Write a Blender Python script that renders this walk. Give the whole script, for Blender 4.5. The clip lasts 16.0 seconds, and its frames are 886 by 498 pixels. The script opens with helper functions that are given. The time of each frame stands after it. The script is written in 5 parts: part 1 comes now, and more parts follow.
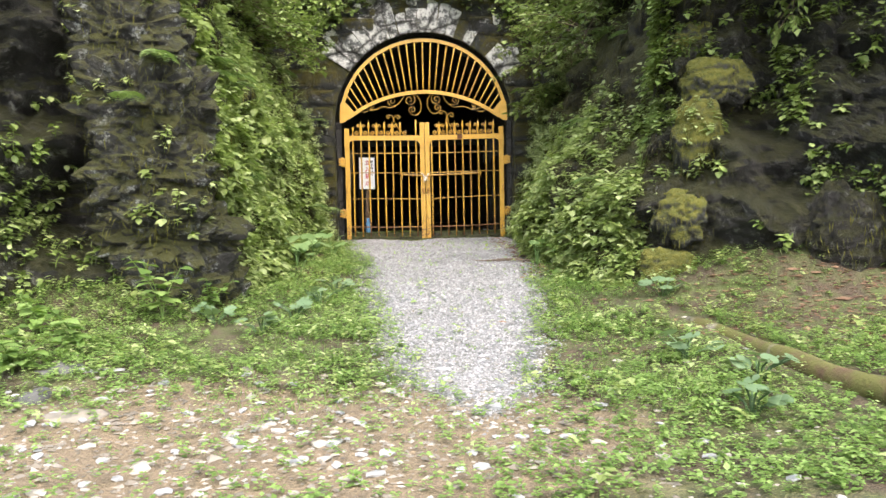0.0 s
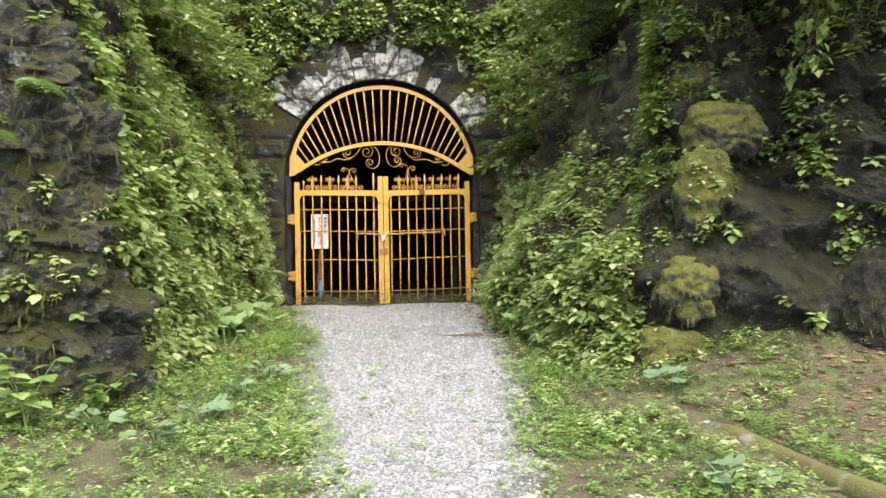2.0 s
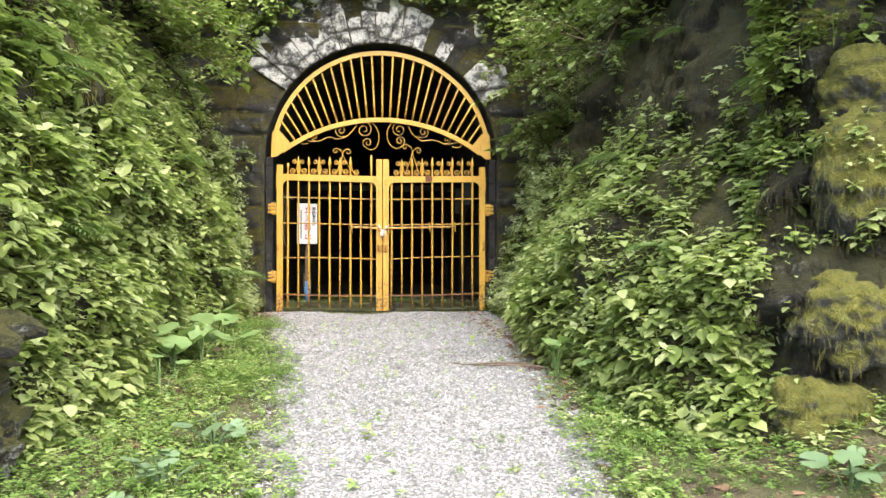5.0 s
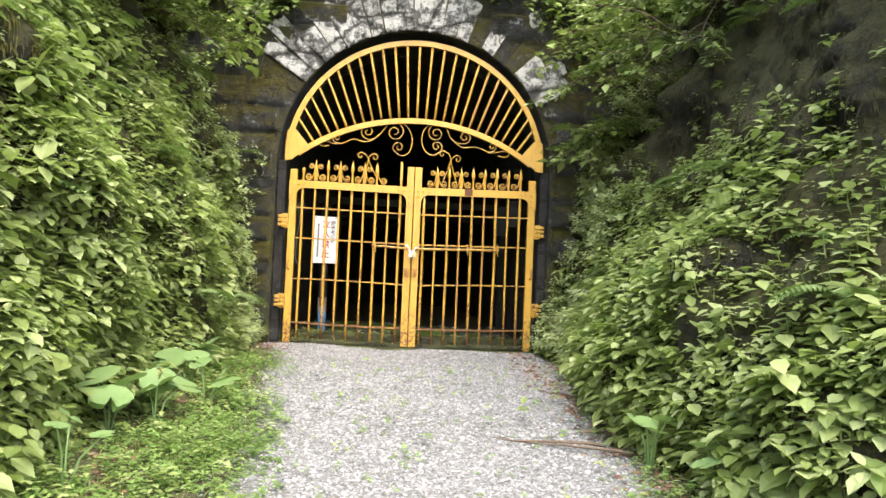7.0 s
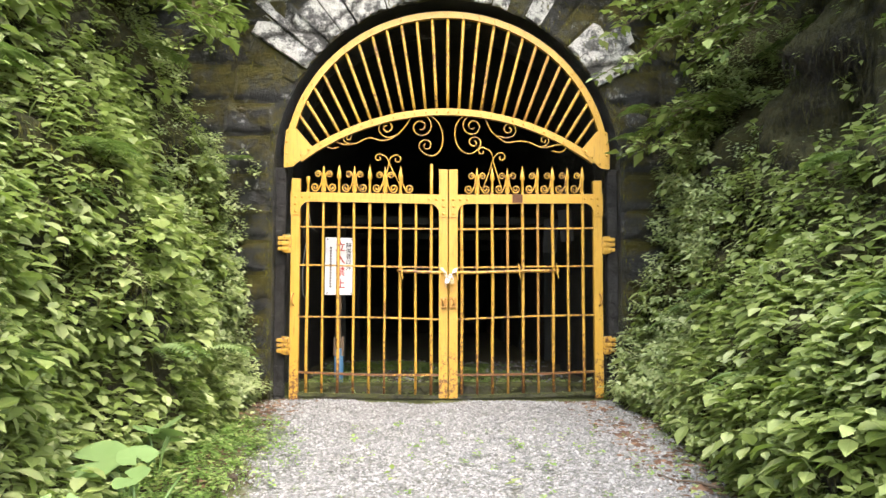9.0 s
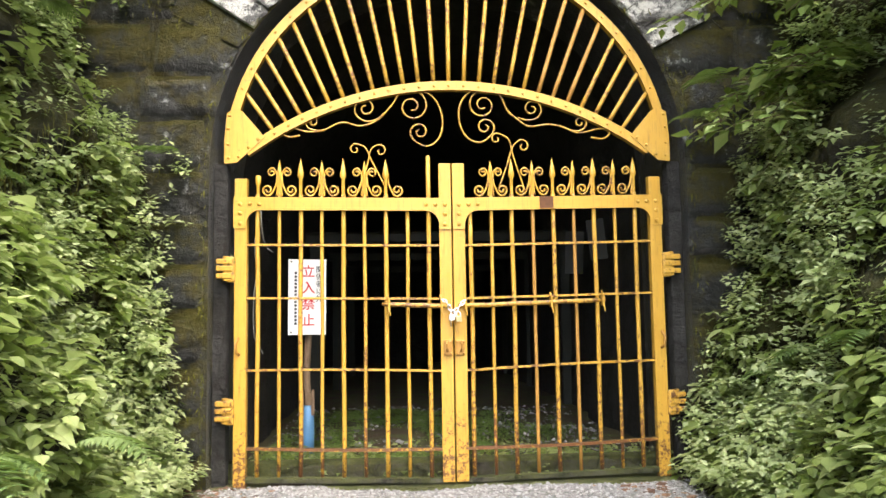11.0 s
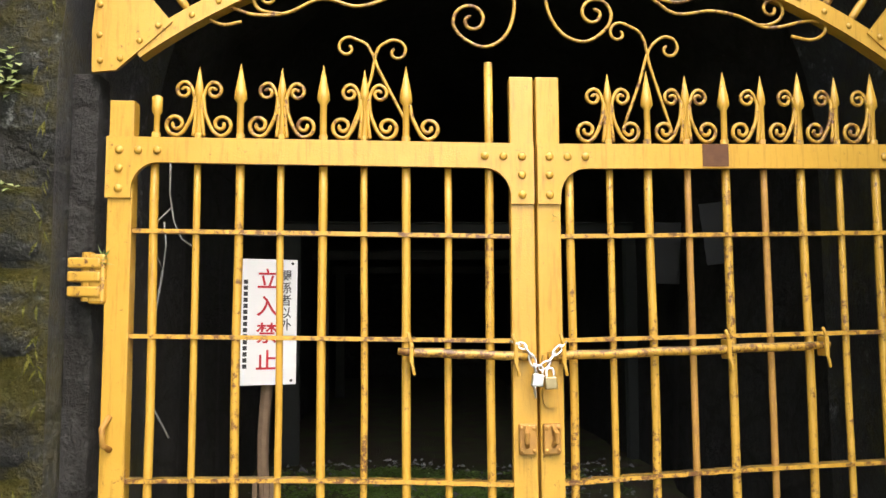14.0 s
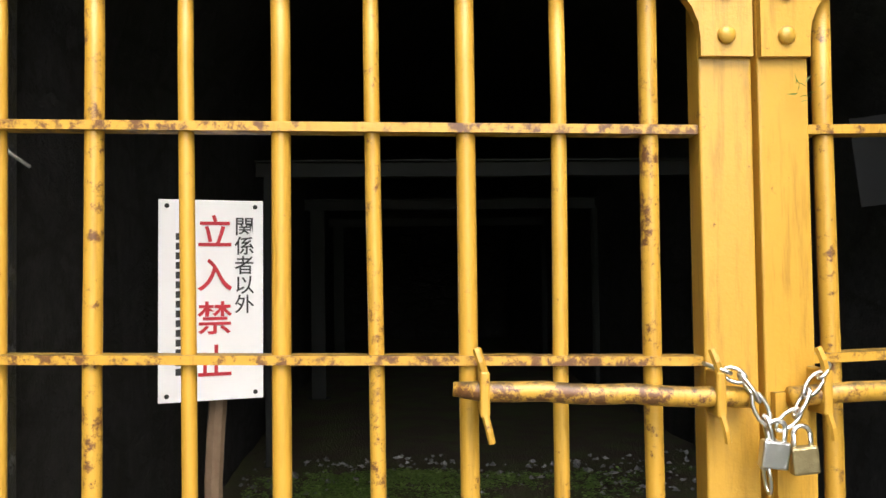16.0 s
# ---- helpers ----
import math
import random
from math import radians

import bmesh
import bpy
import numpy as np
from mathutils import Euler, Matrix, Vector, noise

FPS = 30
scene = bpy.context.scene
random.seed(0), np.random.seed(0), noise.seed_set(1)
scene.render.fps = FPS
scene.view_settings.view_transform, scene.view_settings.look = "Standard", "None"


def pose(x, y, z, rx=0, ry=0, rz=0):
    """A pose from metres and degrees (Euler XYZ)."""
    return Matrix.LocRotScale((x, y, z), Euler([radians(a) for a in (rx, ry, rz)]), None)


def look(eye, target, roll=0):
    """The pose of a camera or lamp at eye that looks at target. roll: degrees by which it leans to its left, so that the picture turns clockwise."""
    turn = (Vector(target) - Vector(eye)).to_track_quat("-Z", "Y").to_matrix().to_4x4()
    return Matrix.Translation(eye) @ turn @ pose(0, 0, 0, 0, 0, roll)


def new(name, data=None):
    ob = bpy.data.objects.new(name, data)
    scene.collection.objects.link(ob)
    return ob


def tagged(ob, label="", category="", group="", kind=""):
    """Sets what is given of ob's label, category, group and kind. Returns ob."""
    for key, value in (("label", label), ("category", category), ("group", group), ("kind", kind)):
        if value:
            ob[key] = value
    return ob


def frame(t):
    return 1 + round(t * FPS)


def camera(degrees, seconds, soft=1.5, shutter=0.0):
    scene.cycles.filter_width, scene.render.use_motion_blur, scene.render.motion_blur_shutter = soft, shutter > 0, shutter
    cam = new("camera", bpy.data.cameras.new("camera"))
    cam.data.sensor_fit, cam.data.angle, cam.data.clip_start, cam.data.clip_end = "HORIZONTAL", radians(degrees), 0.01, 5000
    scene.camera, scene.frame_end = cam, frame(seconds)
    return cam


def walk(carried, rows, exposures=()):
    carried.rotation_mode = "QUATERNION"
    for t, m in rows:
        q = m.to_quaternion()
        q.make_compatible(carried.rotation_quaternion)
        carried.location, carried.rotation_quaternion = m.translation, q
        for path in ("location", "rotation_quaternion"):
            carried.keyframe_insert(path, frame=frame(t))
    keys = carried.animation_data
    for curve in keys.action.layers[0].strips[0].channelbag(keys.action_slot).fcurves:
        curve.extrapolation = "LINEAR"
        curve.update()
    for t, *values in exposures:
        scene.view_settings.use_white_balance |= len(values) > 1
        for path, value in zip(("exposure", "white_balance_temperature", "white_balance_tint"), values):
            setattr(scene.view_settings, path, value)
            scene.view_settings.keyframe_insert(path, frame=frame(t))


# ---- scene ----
cam = camera(58.3, 16.0, soft=1.5)
# seconds, eye, a point ahead, roll
PATH = [
    (0, (0.095, -0.029, 1.313), (0.18, 1.966, 1.208), -1.2),
    (0.5, (0.232, 0.312, 1.355), (0.33, 2.309, 1.311), 0.4),
    (1, (0.375, 0.662, 1.426), (0.289, 2.66, 1.431), 0.4),
    (1.5, (0.178, 1.036, 1.449), (0.37, 3.023, 1.565), -0.4),
    (2, (0.201, 1.482, 1.44), (0.384, 3.474, 1.472), -1.0),
    (2.5, (0.207, 1.846, 1.506), (0.343, 3.841, 1.541), -0.1),
    (3, (0.1, 2.231, 1.568), (0.207, 4.225, 1.678), 0.6),
    (3.5, (0.155, 2.541, 1.561), (0.141, 4.534, 1.721), 1.0),
    (4, (0.235, 2.899, 1.583), (0.247, 4.895, 1.703), 0.4),
    (4.5, (0.185, 3.328, 1.578), (0.28, 5.322, 1.7), 0.9),
    (5, (0.19, 3.806, 1.534), (0.385, 5.797, 1.552), 0.0),
    (5.1, (0.246, 3.907, 1.537), (0.394, 5.901, 1.607), 0.3),
    (5.2, (0.289, 3.996, 1.539), (0.372, 5.991, 1.657), 0.4),
    (7.5, (0.237, 6.283, 1.613), (0.36, 8.278, 1.682), 2.7),
    (8, (0.158, 6.856, 1.637), (0.234, 8.851, 1.766), -0.7),
    (8.5, (0.138, 7.378, 1.657), (0.203, 9.373, 1.781), 0.1),
    (11, (0.112, 10.135, 1.856), (0.205, 12.124, 2.034), -0.9),
    (11.5, (0.042, 10.64, 1.921), (0.219, 12.624, 2.103), 0.7),
    (12, (0.004, 11.177, 1.944), (0.132, 13.164, 2.136), -0.1),
    (12.5, (-0.046, 11.645, 1.946), (0.091, 13.633, 2.116), 1.0),
    (13, (-0.058, 12.068, 2.008), (0.107, 14.053, 2.189), 0.1),
    (13.5, (-0.094, 12.532, 2.033), (0.015, 14.508, 2.322), -2.4),
    (14, (-0.067, 12.994, 2.096), (0.048, 14.983, 2.27), -0.3),
    (14.5, (-0.051, 13.438, 2.088), (0.063, 15.431, 2.218), 0.0),
    (15, (-0.029, 13.811, 2.119), (0.036, 15.806, 2.247), 0.4),
    (15.5, (-0.113, 14.22, 2.156), (0.027, 16.212, 2.265), 0.7),
    (16, (-0.152, 14.629, 2.167), (-0.037, 16.625, 2.225), -0.8),
]
EXPOSURE = 2.1
walk(cam, [(t, look(eye, ahead, roll)) for t, eye, ahead, roll in PATH],
     [(0.0, EXPOSURE - 0.18), (0.5, EXPOSURE - 0.32), (1.5, EXPOSURE - 0.2), (3.0, EXPOSURE), (4.0, EXPOSURE + 0.15), (5.0, EXPOSURE + 0.1), (8.0, EXPOSURE + 0.22), (11.5, EXPOSURE + 0.36), (12.5, EXPOSURE + 0.25), (13.5, EXPOSURE), (16.0, EXPOSURE - 0.08)])

# ---- sky and sun: overcast, soft light from above ----
world = bpy.data.worlds.new("sky")
scene.world = world
world.use_nodes = True
wn = world.node_tree.nodes
sky = wn.new("ShaderNodeTexSky")
sky.sky_type = "NISHITA"
sky.sun_disc = False
sky.sun_elevation = radians(56)
sky.sun_rotation = radians(163)
sky.air_density, sky.dust_density, sky.ozone_density = 1.0, 4.0, 1.0
wn["Background"].inputs["Strength"].default_value = 0.15
world.node_tree.links.new(sky.outputs[0], wn["Background"].inputs["Color"])
sun = new("sun", bpy.data.lights.new("sun", "SUN"))
sun.data.energy, sun.data.angle, sun.data.color = 1.5, radians(105), (1.0, 0.98, 0.93)
sun.matrix_world = look((4.5, -5, 20), (0.5, 8, 0))


# ---- materials ----
def mat(name):
    m = bpy.data.materials.new(name)
    m.use_nodes = True
    nt = m.node_tree
    return m, nt, nt.nodes["Principled BSDF"]


def nd(nt, kind, **ins):
    n = nt.nodes.new(kind)
    for k, v in ins.items():
        n.inputs[k.replace("_", " ")].default_value = v
    return n


def noise_tex(nt, scale, detail=4.0, rough=0.6, coord=None):
    n = nd(nt, "ShaderNodeTexNoise", Scale=scale, Detail=detail, Roughness=rough)
    if coord is None:
        coord = nt.nodes.new("ShaderNodeNewGeometry").outputs["Position"]
    nt.links.new(coord, n.inputs["Vector"])
    return n


def ramp(nt, src, stops):
    r = nt.nodes.new("ShaderNodeValToRGB")
    el = r.color_ramp.elements
    while len(el) < len(stops):
        el.new(0.5)
    for e, (p, c) in zip(el, stops):
        e.position = p
        e.color = (*c, 1) if len(c) == 3 else c
    nt.links.new(src, r.inputs[0])
    return r.outputs[0]


def mixc(nt, fac, a, b):
    m = nt.nodes.new("ShaderNodeMix")
    m.data_type = "RGBA"
    for sock, v in ((m.inputs["Factor"], fac), (m.inputs[6], a), (m.inputs[7], b)):
        if isinstance(v, (int, float)):
            sock.default_value = v
        elif isinstance(v, tuple):
            sock.default_value = (*v, 1)
        else:
            nt.links.new(v, sock)
    return m.outputs[2]


def math_n(nt, op, a, b=0.0):
    m = nt.nodes.new("ShaderNodeMath")
    m.operation = op
    for sock, v in zip(m.inputs, (a, b)):
        if isinstance(v, (int, float)):
            sock.default_value = v
        else:
            nt.links.new(v, sock)
    return m.outputs[0]


def bump(nt, bsdf, height, strength=0.5, dist=0.02):
    b = nd(nt, "ShaderNodeBump", Strength=strength, Distance=dist)
    nt.links.new(height, b.inputs["Height"])
    nt.links.new(b.outputs[0], bsdf.inputs["Normal"])


def up_facing(nt):
    g = nt.nodes.new("ShaderNodeNewGeometry")
    s = nt.nodes.new("ShaderNodeSeparateXYZ")
    nt.links.new(g.outputs["Normal"], s.inputs[0])
    return s.outputs[2]


def foliage(name, dark, mid, light, trans=0.35, rough=0.5, patch=2.0):
    """Leaves: colour varies leaf by leaf and over patches; light passes through."""
    m, nt, p = mat(name)
    g = nt.nodes.new("ShaderNodeNewGeometry")
    n = noise_tex(nt, patch, 3)
    f = math_n(nt, "ADD", math_n(nt, "MULTIPLY", g.outputs["Random Per Island"], 0.6),
               math_n(nt, "MULTIPLY", math_n(nt, "SUBTRACT", n.outputs["Fac"], 0.3), 0.95))
    c = ramp(nt, f, [(0.1, dark), (0.5, mid), (0.95, light)])
    nt.links.new(c, p.inputs["Base Color"])
    p.inputs["Roughness"].default_value = rough
    p.inputs["Specular IOR Level"].default_value = 0.4
    tr = nt.nodes.new("ShaderNodeBsdfTranslucent")
    nt.links.new(mixc(nt, 0.35, c, (0.25, 0.4, 0.03)), tr.inputs["Color"])
    mx = nt.nodes.new("ShaderNodeMixShader")
    mx.inputs[0].default_value = trans
    out = nt.nodes["Material Output"]
    nt.links.new(p.outputs[0], mx.inputs[1])
    nt.links.new(tr.outputs[0], mx.inputs[2])
    nt.links.new(mx.outputs[0], out.inputs[0])
    return m


LEAF = foliage("bank_leaf", (0.12, 0.165, 0.034), (0.31, 0.375, 0.13), (0.54, 0.59, 0.31), trans=0.48, rough=0.42)
SHRUB = foliage("shrub_leaf", (0.07, 0.105, 0.02), (0.2, 0.27, 0.07), (0.44, 0.5, 0.22), trans=0.28, patch=0.9)
WEED = foliage("weed_leaf", (0.075, 0.13, 0.03), (0.165, 0.265, 0.06), (0.31, 0.42, 0.14), patch=1.4)
BROAD = foliage("broad_leaf", (0.1, 0.17, 0.05), (0.15, 0.24, 0.08), (0.22, 0.32, 0.12), trans=0.3)
DARKLEAF = foliage("dark_broad_leaf", (0.05, 0.09, 0.04), (0.1, 0.16, 0.075), (0.18, 0.26, 0.14), trans=0.25)
FERN = foliage("fern_leaf", (0.08, 0.13, 0.04), (0.16, 0.23, 0.075), (0.27, 0.35, 0.15))
PALE = foliage("pale_leaf", (0.26, 0.32, 0.13), (0.42, 0.49, 0.23), (0.57, 0.62, 0.37), trans=0.45)


def rock_mat(name, base, lightc, moss, moss_lo, moss_hi, lichen=0.0, rough=0.75, crack=2.0, spot=(0.62, 0.62, 0.58)):
    m, nt, p = mat(name)
    n1 = noise_tex(nt, 1.7, 6, 0.65)
    n2 = noise_tex(nt, 14, 6, 0.7)
    n3 = noise_tex(nt, 60, 4, 0.7)
    n5 = noise_tex(nt, 5.5, 7, 0.75)
    c = mixc(nt, n1.outputs["Fac"], base, lightc)
    c = mixc(nt, ramp(nt, n2.outputs["Fac"], [(0.35, (0, 0, 0)), (0.75, (1, 1, 1))]), c, tuple(x * 0.45 for x in base))
    if lichen:
        n4 = noise_tex(nt, 6, 8, 0.8)
        c = mixc(nt, ramp(nt, n4.outputs["Fac"], [(0.62 - lichen * 0.2, (0, 0, 0)), (0.7 - lichen * 0.2, (1, 1, 1))]), c, spot)
    a = math_n(nt, "ADD", math_n(nt, "MULTIPLY", up_facing(nt), 0.35), n1.outputs["Fac"])
    a = math_n(nt, "ADD", a, math_n(nt, "MULTIPLY", math_n(nt, "SUBTRACT", n2.outputs["Fac"], 0.5), 0.5))
    f = ramp(nt, a, [(moss_lo, (0, 0, 0)), (moss_hi, (1, 1, 1))])
    mc = mixc(nt, n3.outputs["Fac"], tuple(x * 0.4 for x in moss), moss)
    mc = mixc(nt, ramp(nt, n2.outputs["Fac"], [(0.4, (0, 0, 0)), (0.7, (1, 1, 1))]), mc, (moss[0] * 1.08, moss[1] * 0.95, moss[2]))
    # fractures: earth sits in the cracks
    vo = nd(nt, "ShaderNodeTexVoronoi", Scale=crack)
    vo.feature = "DISTANCE_TO_EDGE"
    warp = nt.nodes.new("ShaderNodeVectorMath")
    warp.operation = "MULTIPLY_ADD"
    nt.links.new(n2.outputs["Color"], warp.inputs[0])
    warp.inputs[1].default_value = (0.3, 0.3, 0.1)
    nt.links.new(nt.nodes.new("ShaderNodeNewGeometry").outputs["Position"], warp.inputs[2])
    flat = nt.nodes.new("ShaderNodeVectorMath")
    flat.operation = "MULTIPLY"
    nt.links.new(warp.outputs[0], flat.inputs[0])
    flat.inputs[1].default_value = (0.9, 0.9, 1.35)
    nt.links.new(flat.outputs[0], vo.inputs["Vector"])
    split = ramp(nt, vo.outputs["Distance"], [(0.0, (0, 0, 0)), (0.07, (1, 1, 1))])
    c = mixc(nt, split, (0.02, 0.018, 0.014), c)
    nt.links.new(mixc(nt, f, c, mc), p.inputs["Base Color"])
    p.inputs["Roughness"].default_value = rough
    h = math_n(nt, "ADD", n2.outputs["Fac"], math_n(nt, "MULTIPLY", n3.outputs["Fac"], 0.5))
    h = math_n(nt, "ADD", h, math_n(nt, "MULTIPLY", split, 0.6))
    h = math_n(nt, "ADD", h, math_n(nt, "MULTIPLY", n5.outputs["Fac"], 1.8))
    bump(nt, p, h, 1.0, 0.08)
    return m


# wet rock, its tone lowered further for the shade under the forest
ROCK = rock_mat("shaded_wet_rock", (0.012, 0.01, 0.008), (0.041, 0.036, 0.028), (0.042, 0.044, 0.008), 0.44, 0.74, 0.4, 0.55, 2.6, (0.2, 0.2, 0.18))
BANK = rock_mat("mossy_bank", (0.022, 0.018, 0.012), (0.055, 0.046, 0.03), (0.075, 0.076, 0.014), 0.34, 0.6, 0.0, 0.85, 3.2)
MOSSROCK = rock_mat("mossy_rock", (0.0395, 0.0395, 0.0348), (0.111, 0.111, 0.103), (0.19, 0.2, 0.025), 0.34, 0.6, 0.12, 0.85, 0.9, (0.3, 0.3, 0.28))
STONE = rock_mat("portal_stone", (0.028, 0.029, 0.029), (0.082, 0.084, 0.082), (0.085, 0.08, 0.016), 0.42, 0.6, 0.24, 0.33, 0.9, (0.36, 0.37, 0.37))
WHITESTONE = rock_mat("lichened_stone", (0.079, 0.079, 0.0751), (0.237, 0.237, 0.229), (0.0948, 0.0948, 0.0395), 0.74, 0.95, 0.85, 0.7, 1.2)
# same rock in a lighter tone for the lit ledges, with more lichen
LEDGE = rock_mat("lit_lichened_ledge_rock", (0.018, 0.017, 0.014), (0.062, 0.059, 0.052), (0.075, 0.08, 0.014), 0.38, 0.62, 0.42, 0.6, 2.6, (0.34, 0.35, 0.33))
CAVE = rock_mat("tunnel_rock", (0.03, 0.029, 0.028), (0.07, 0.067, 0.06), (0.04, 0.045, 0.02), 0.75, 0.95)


def gravel_like(name, c1, c2, c3):
    m, nt, p = mat(name)
    g = nt.nodes.new("ShaderNodeNewGeometry")
    n = noise_tex(nt, 40, 4)
    c = ramp(nt, g.outputs["Random Per Island"], [(0.0, c1), (0.55, c2), (1.0, c3)])
    nt.links.new(mixc(nt, math_n(nt, "MULTIPLY", n.outputs["Fac"], 0.5), c, c1), p.inputs["Base Color"])
    p.inputs["Roughness"].default_value = 0.85
    return m


PEBBLE = gravel_like("grey_gravel", (0.13, 0.127, 0.123), (0.24, 0.236, 0.232), (0.4, 0.396, 0.392))
CHIP = gravel_like("pale_stone_chips", (0.12, 0.1, 0.075), (0.23, 0.2, 0.16), (0.42, 0.39, 0.34))
LITTER = gravel_like("brown_leaf_litter", (0.06, 0.03, 0.018), (0.15, 0.08, 0.045), (0.28, 0.17, 0.1))

m_ground, nt, p = mat("earth_and_gravel")
att = nt.nodes.new("ShaderNodeAttribute")
att.attribute_name = "gravel"
att2 = nt.nodes.new("ShaderNodeAttribute")
att2.attribute_name = "bare"
vor = nd(nt, "ShaderNodeTexVoronoi", Scale=52.0)
nt.links.new(nt.nodes.new("ShaderNodeNewGeometry").outputs["Position"], vor.inputs["Vector"])
n1 = noise_tex(nt, 3.2, 5)
n2 = noise_tex(nt, 28, 5, 0.7)
sep = nt.nodes.new("ShaderNodeSeparateColor")
nt.links.new(vor.outputs["Color"], sep.inputs[0])
grav = ramp(nt, sep.outputs[0], [(0.0, (0.14, 0.137, 0.133)), (0.6, (0.26, 0.257, 0.25)), (1.0, (0.4, 0.396, 0.39))])
grav = mixc(nt, ramp(nt, vor.outputs["Distance"], [(0.3, (0, 0, 0)), (0.75, (1, 1, 1))]), grav, (0.12, 0.115, 0.1))
bare = mixc(nt, n2.outputs["Fac"], (0.105, 0.076, 0.045), (0.25, 0.19, 0.12))
soil = mixc(nt, n2.outputs["Fac"], (0.035, 0.024, 0.014), (0.105, 0.075, 0.045))
soil = mixc(nt, ramp(nt, n1.outputs["Fac"], [(0.4, (0, 0, 0)), (0.65, (0.79, 0.79, 0.79))]), soil, (0.079, 0.103, 0.0237))
edge = math_n(nt, "ADD", att.outputs["Fac"], math_n(nt, "MULTIPLY", math_n(nt, "SUBTRACT", n1.outputs["Fac"], 0.5), 0.9))
edge2 = math_n(nt, "ADD", att2.outputs["Fac"], math_n(nt, "MULTIPLY", math_n(nt, "SUBTRACT", n1.outputs["Fac"], 0.5), 0.9))
c = mixc(nt, ramp(nt, edge2, [(0.35, (0, 0, 0)), (0.65, (1, 1, 1))]), soil, bare)
c = mixc(nt, ramp(nt, edge, [(0.35, (0, 0, 0)), (0.6, (1, 1, 1))]), c, grav)
nt.links.new(c, p.inputs["Base Color"])
p.inputs["Roughness"].default_value = 0.9
bump(nt, p, math_n(nt, "SUBTRACT", n2.outputs["Fac"], math_n(nt, "MULTIPLY", vor.outputs["Distance"], 0.7)), 0.9, 0.02)

# chipped yellow gate paint, rust coming through in spots and towards the wet foot of the gate
def gate_paint(name, wear):
    m, nt, p = mat(name)
    geo = nt.nodes.new("ShaderNodeNewGeometry")
    sepz = nt.nodes.new("ShaderNodeSeparateXYZ")
    nt.links.new(geo.outputs["Position"], sepz.inputs[0])
    n1 = noise_tex(nt, 3.0, 5, 0.7)
    n2 = noise_tex(nt, 35, 5, 0.75)
    n3 = noise_tex(nt, 120, 3, 0.7)
    # rain streaks: noise drawn out downwards
    run = nt.nodes.new("ShaderNodeVectorMath")
    run.operation = "MULTIPLY"
    nt.links.new(geo.outputs["Position"], run.inputs[0])
    run.inputs[1].default_value = (1.0, 1.0, 0.08)
    n4 = noise_tex(nt, 60, 4, 0.7, run.outputs[0])
    paint = mixc(nt, n1.outputs["Fac"], (0.43, 0.228, 0.02), (0.57, 0.345, 0.055))
    paint = mixc(nt, ramp(nt, n4.outputs["Fac"], [(0.52, (0, 0, 0)), (0.75, (0.6, 0.6, 0.6))]), paint, (0.2, 0.095, 0.012))
    low = nt.nodes.new("ShaderNodeMapRange")
    nt.links.new(sepz.outputs[2], low.inputs[0])
    for k, v in zip(("From Min", "From Max", "To Min", "To Max"), (0.7, 1.45, 0.15, 0.0)):
        low.inputs[k].default_value = v
    r = math_n(nt, "ADD", math_n(nt, "MULTIPLY", n2.outputs["Fac"], 0.75), math_n(nt, "MULTIPLY", n1.outputs["Fac"], 0.35))
    r = math_n(nt, "ADD", r, math_n(nt, "ADD", low.outputs[0], wear))
    rust = mixc(nt, n3.outputs["Fac"], (0.05, 0.02, 0.008), (0.2, 0.085, 0.03))
    c = mixc(nt, ramp(nt, r, [(0.655, (0, 0, 0)), (0.73, (1, 1, 1))]), paint, rust)
    # dirt lodged on upward faces
    dirt = math_n(nt, "MULTIPLY", ramp(nt, up_facing(nt), [(0.5, (0, 0, 0)), (0.8, (1, 1, 1))]), n2.outputs["Fac"])
    nt.links.new(mixc(nt, math_n(nt, "MULTIPLY", dirt, 1.2), c, (0.05, 0.045, 0.02)), p.inputs["Base Color"])
    p.inputs["Roughness"].default_value = 0.42
    bump(nt, p, math_n(nt, "ADD", n2.outputs["Fac"], n3.outputs["Fac"]), 0.22, 0.004)
    return m


YELLOW = gate_paint("yellow_paint", 0.0)
WORN = gate_paint("worn_yellow_paint", 0.075)
TARNISHED = gate_paint("tarnished_yellow_paint", 0.1)
CRUSTED = gate_paint("crusted_yellow_paint", 0.115)
FLAKING = gate_paint("flaking_yellow_paint", 0.13)


def plain(name, c1, c2, scale=12, rough=0.6, metal=0.0, bmp=0.2):
    m, nt, p = mat(name)
    n = noise_tex(nt, scale, 5, 0.65)
    nt.links.new(mixc(nt, n.outputs["Fac"], c1, c2), p.inputs["Base Color"])
    p.inputs["Roughness"].default_value, p.inputs["Metallic"].default_value = rough, metal
    bump(nt, p, n.outputs["Fac"], bmp, 0.01)
    return m


RUST = plain("flaking_rusty_rod", (0.13, 0.06, 0.03), (0.36, 0.2, 0.07), 22, 0.75)
DARKRUST = plain("dark_rust", (0.06, 0.022, 0.01), (0.15, 0.065, 0.025), 30, 0.85)
RUSTYBAR = plain("rust_streaked_yellow", (0.237, 0.103, 0.0395), (0.474, 0.261, 0.0316), 30, 0.6)
CHROME = plain("galvanised_chain", (0.55, 0.55, 0.56), (0.8, 0.8, 0.8), 60, 0.3, 1.0)
BRASS = plain("tarnished_brass", (0.3, 0.24, 0.12), (0.5, 0.42, 0.24), 60, 0.4, 0.9)
WHITE = plain("white_enamel", (0.86, 0.86, 0.87), (0.9, 0.9, 0.9), 9, 0.35, 0, 0.02)
RED = plain("red_lettering", (0.5, 0.015, 0.03), (0.56, 0.025, 0.04), 9, 0.5, 0, 0.02)
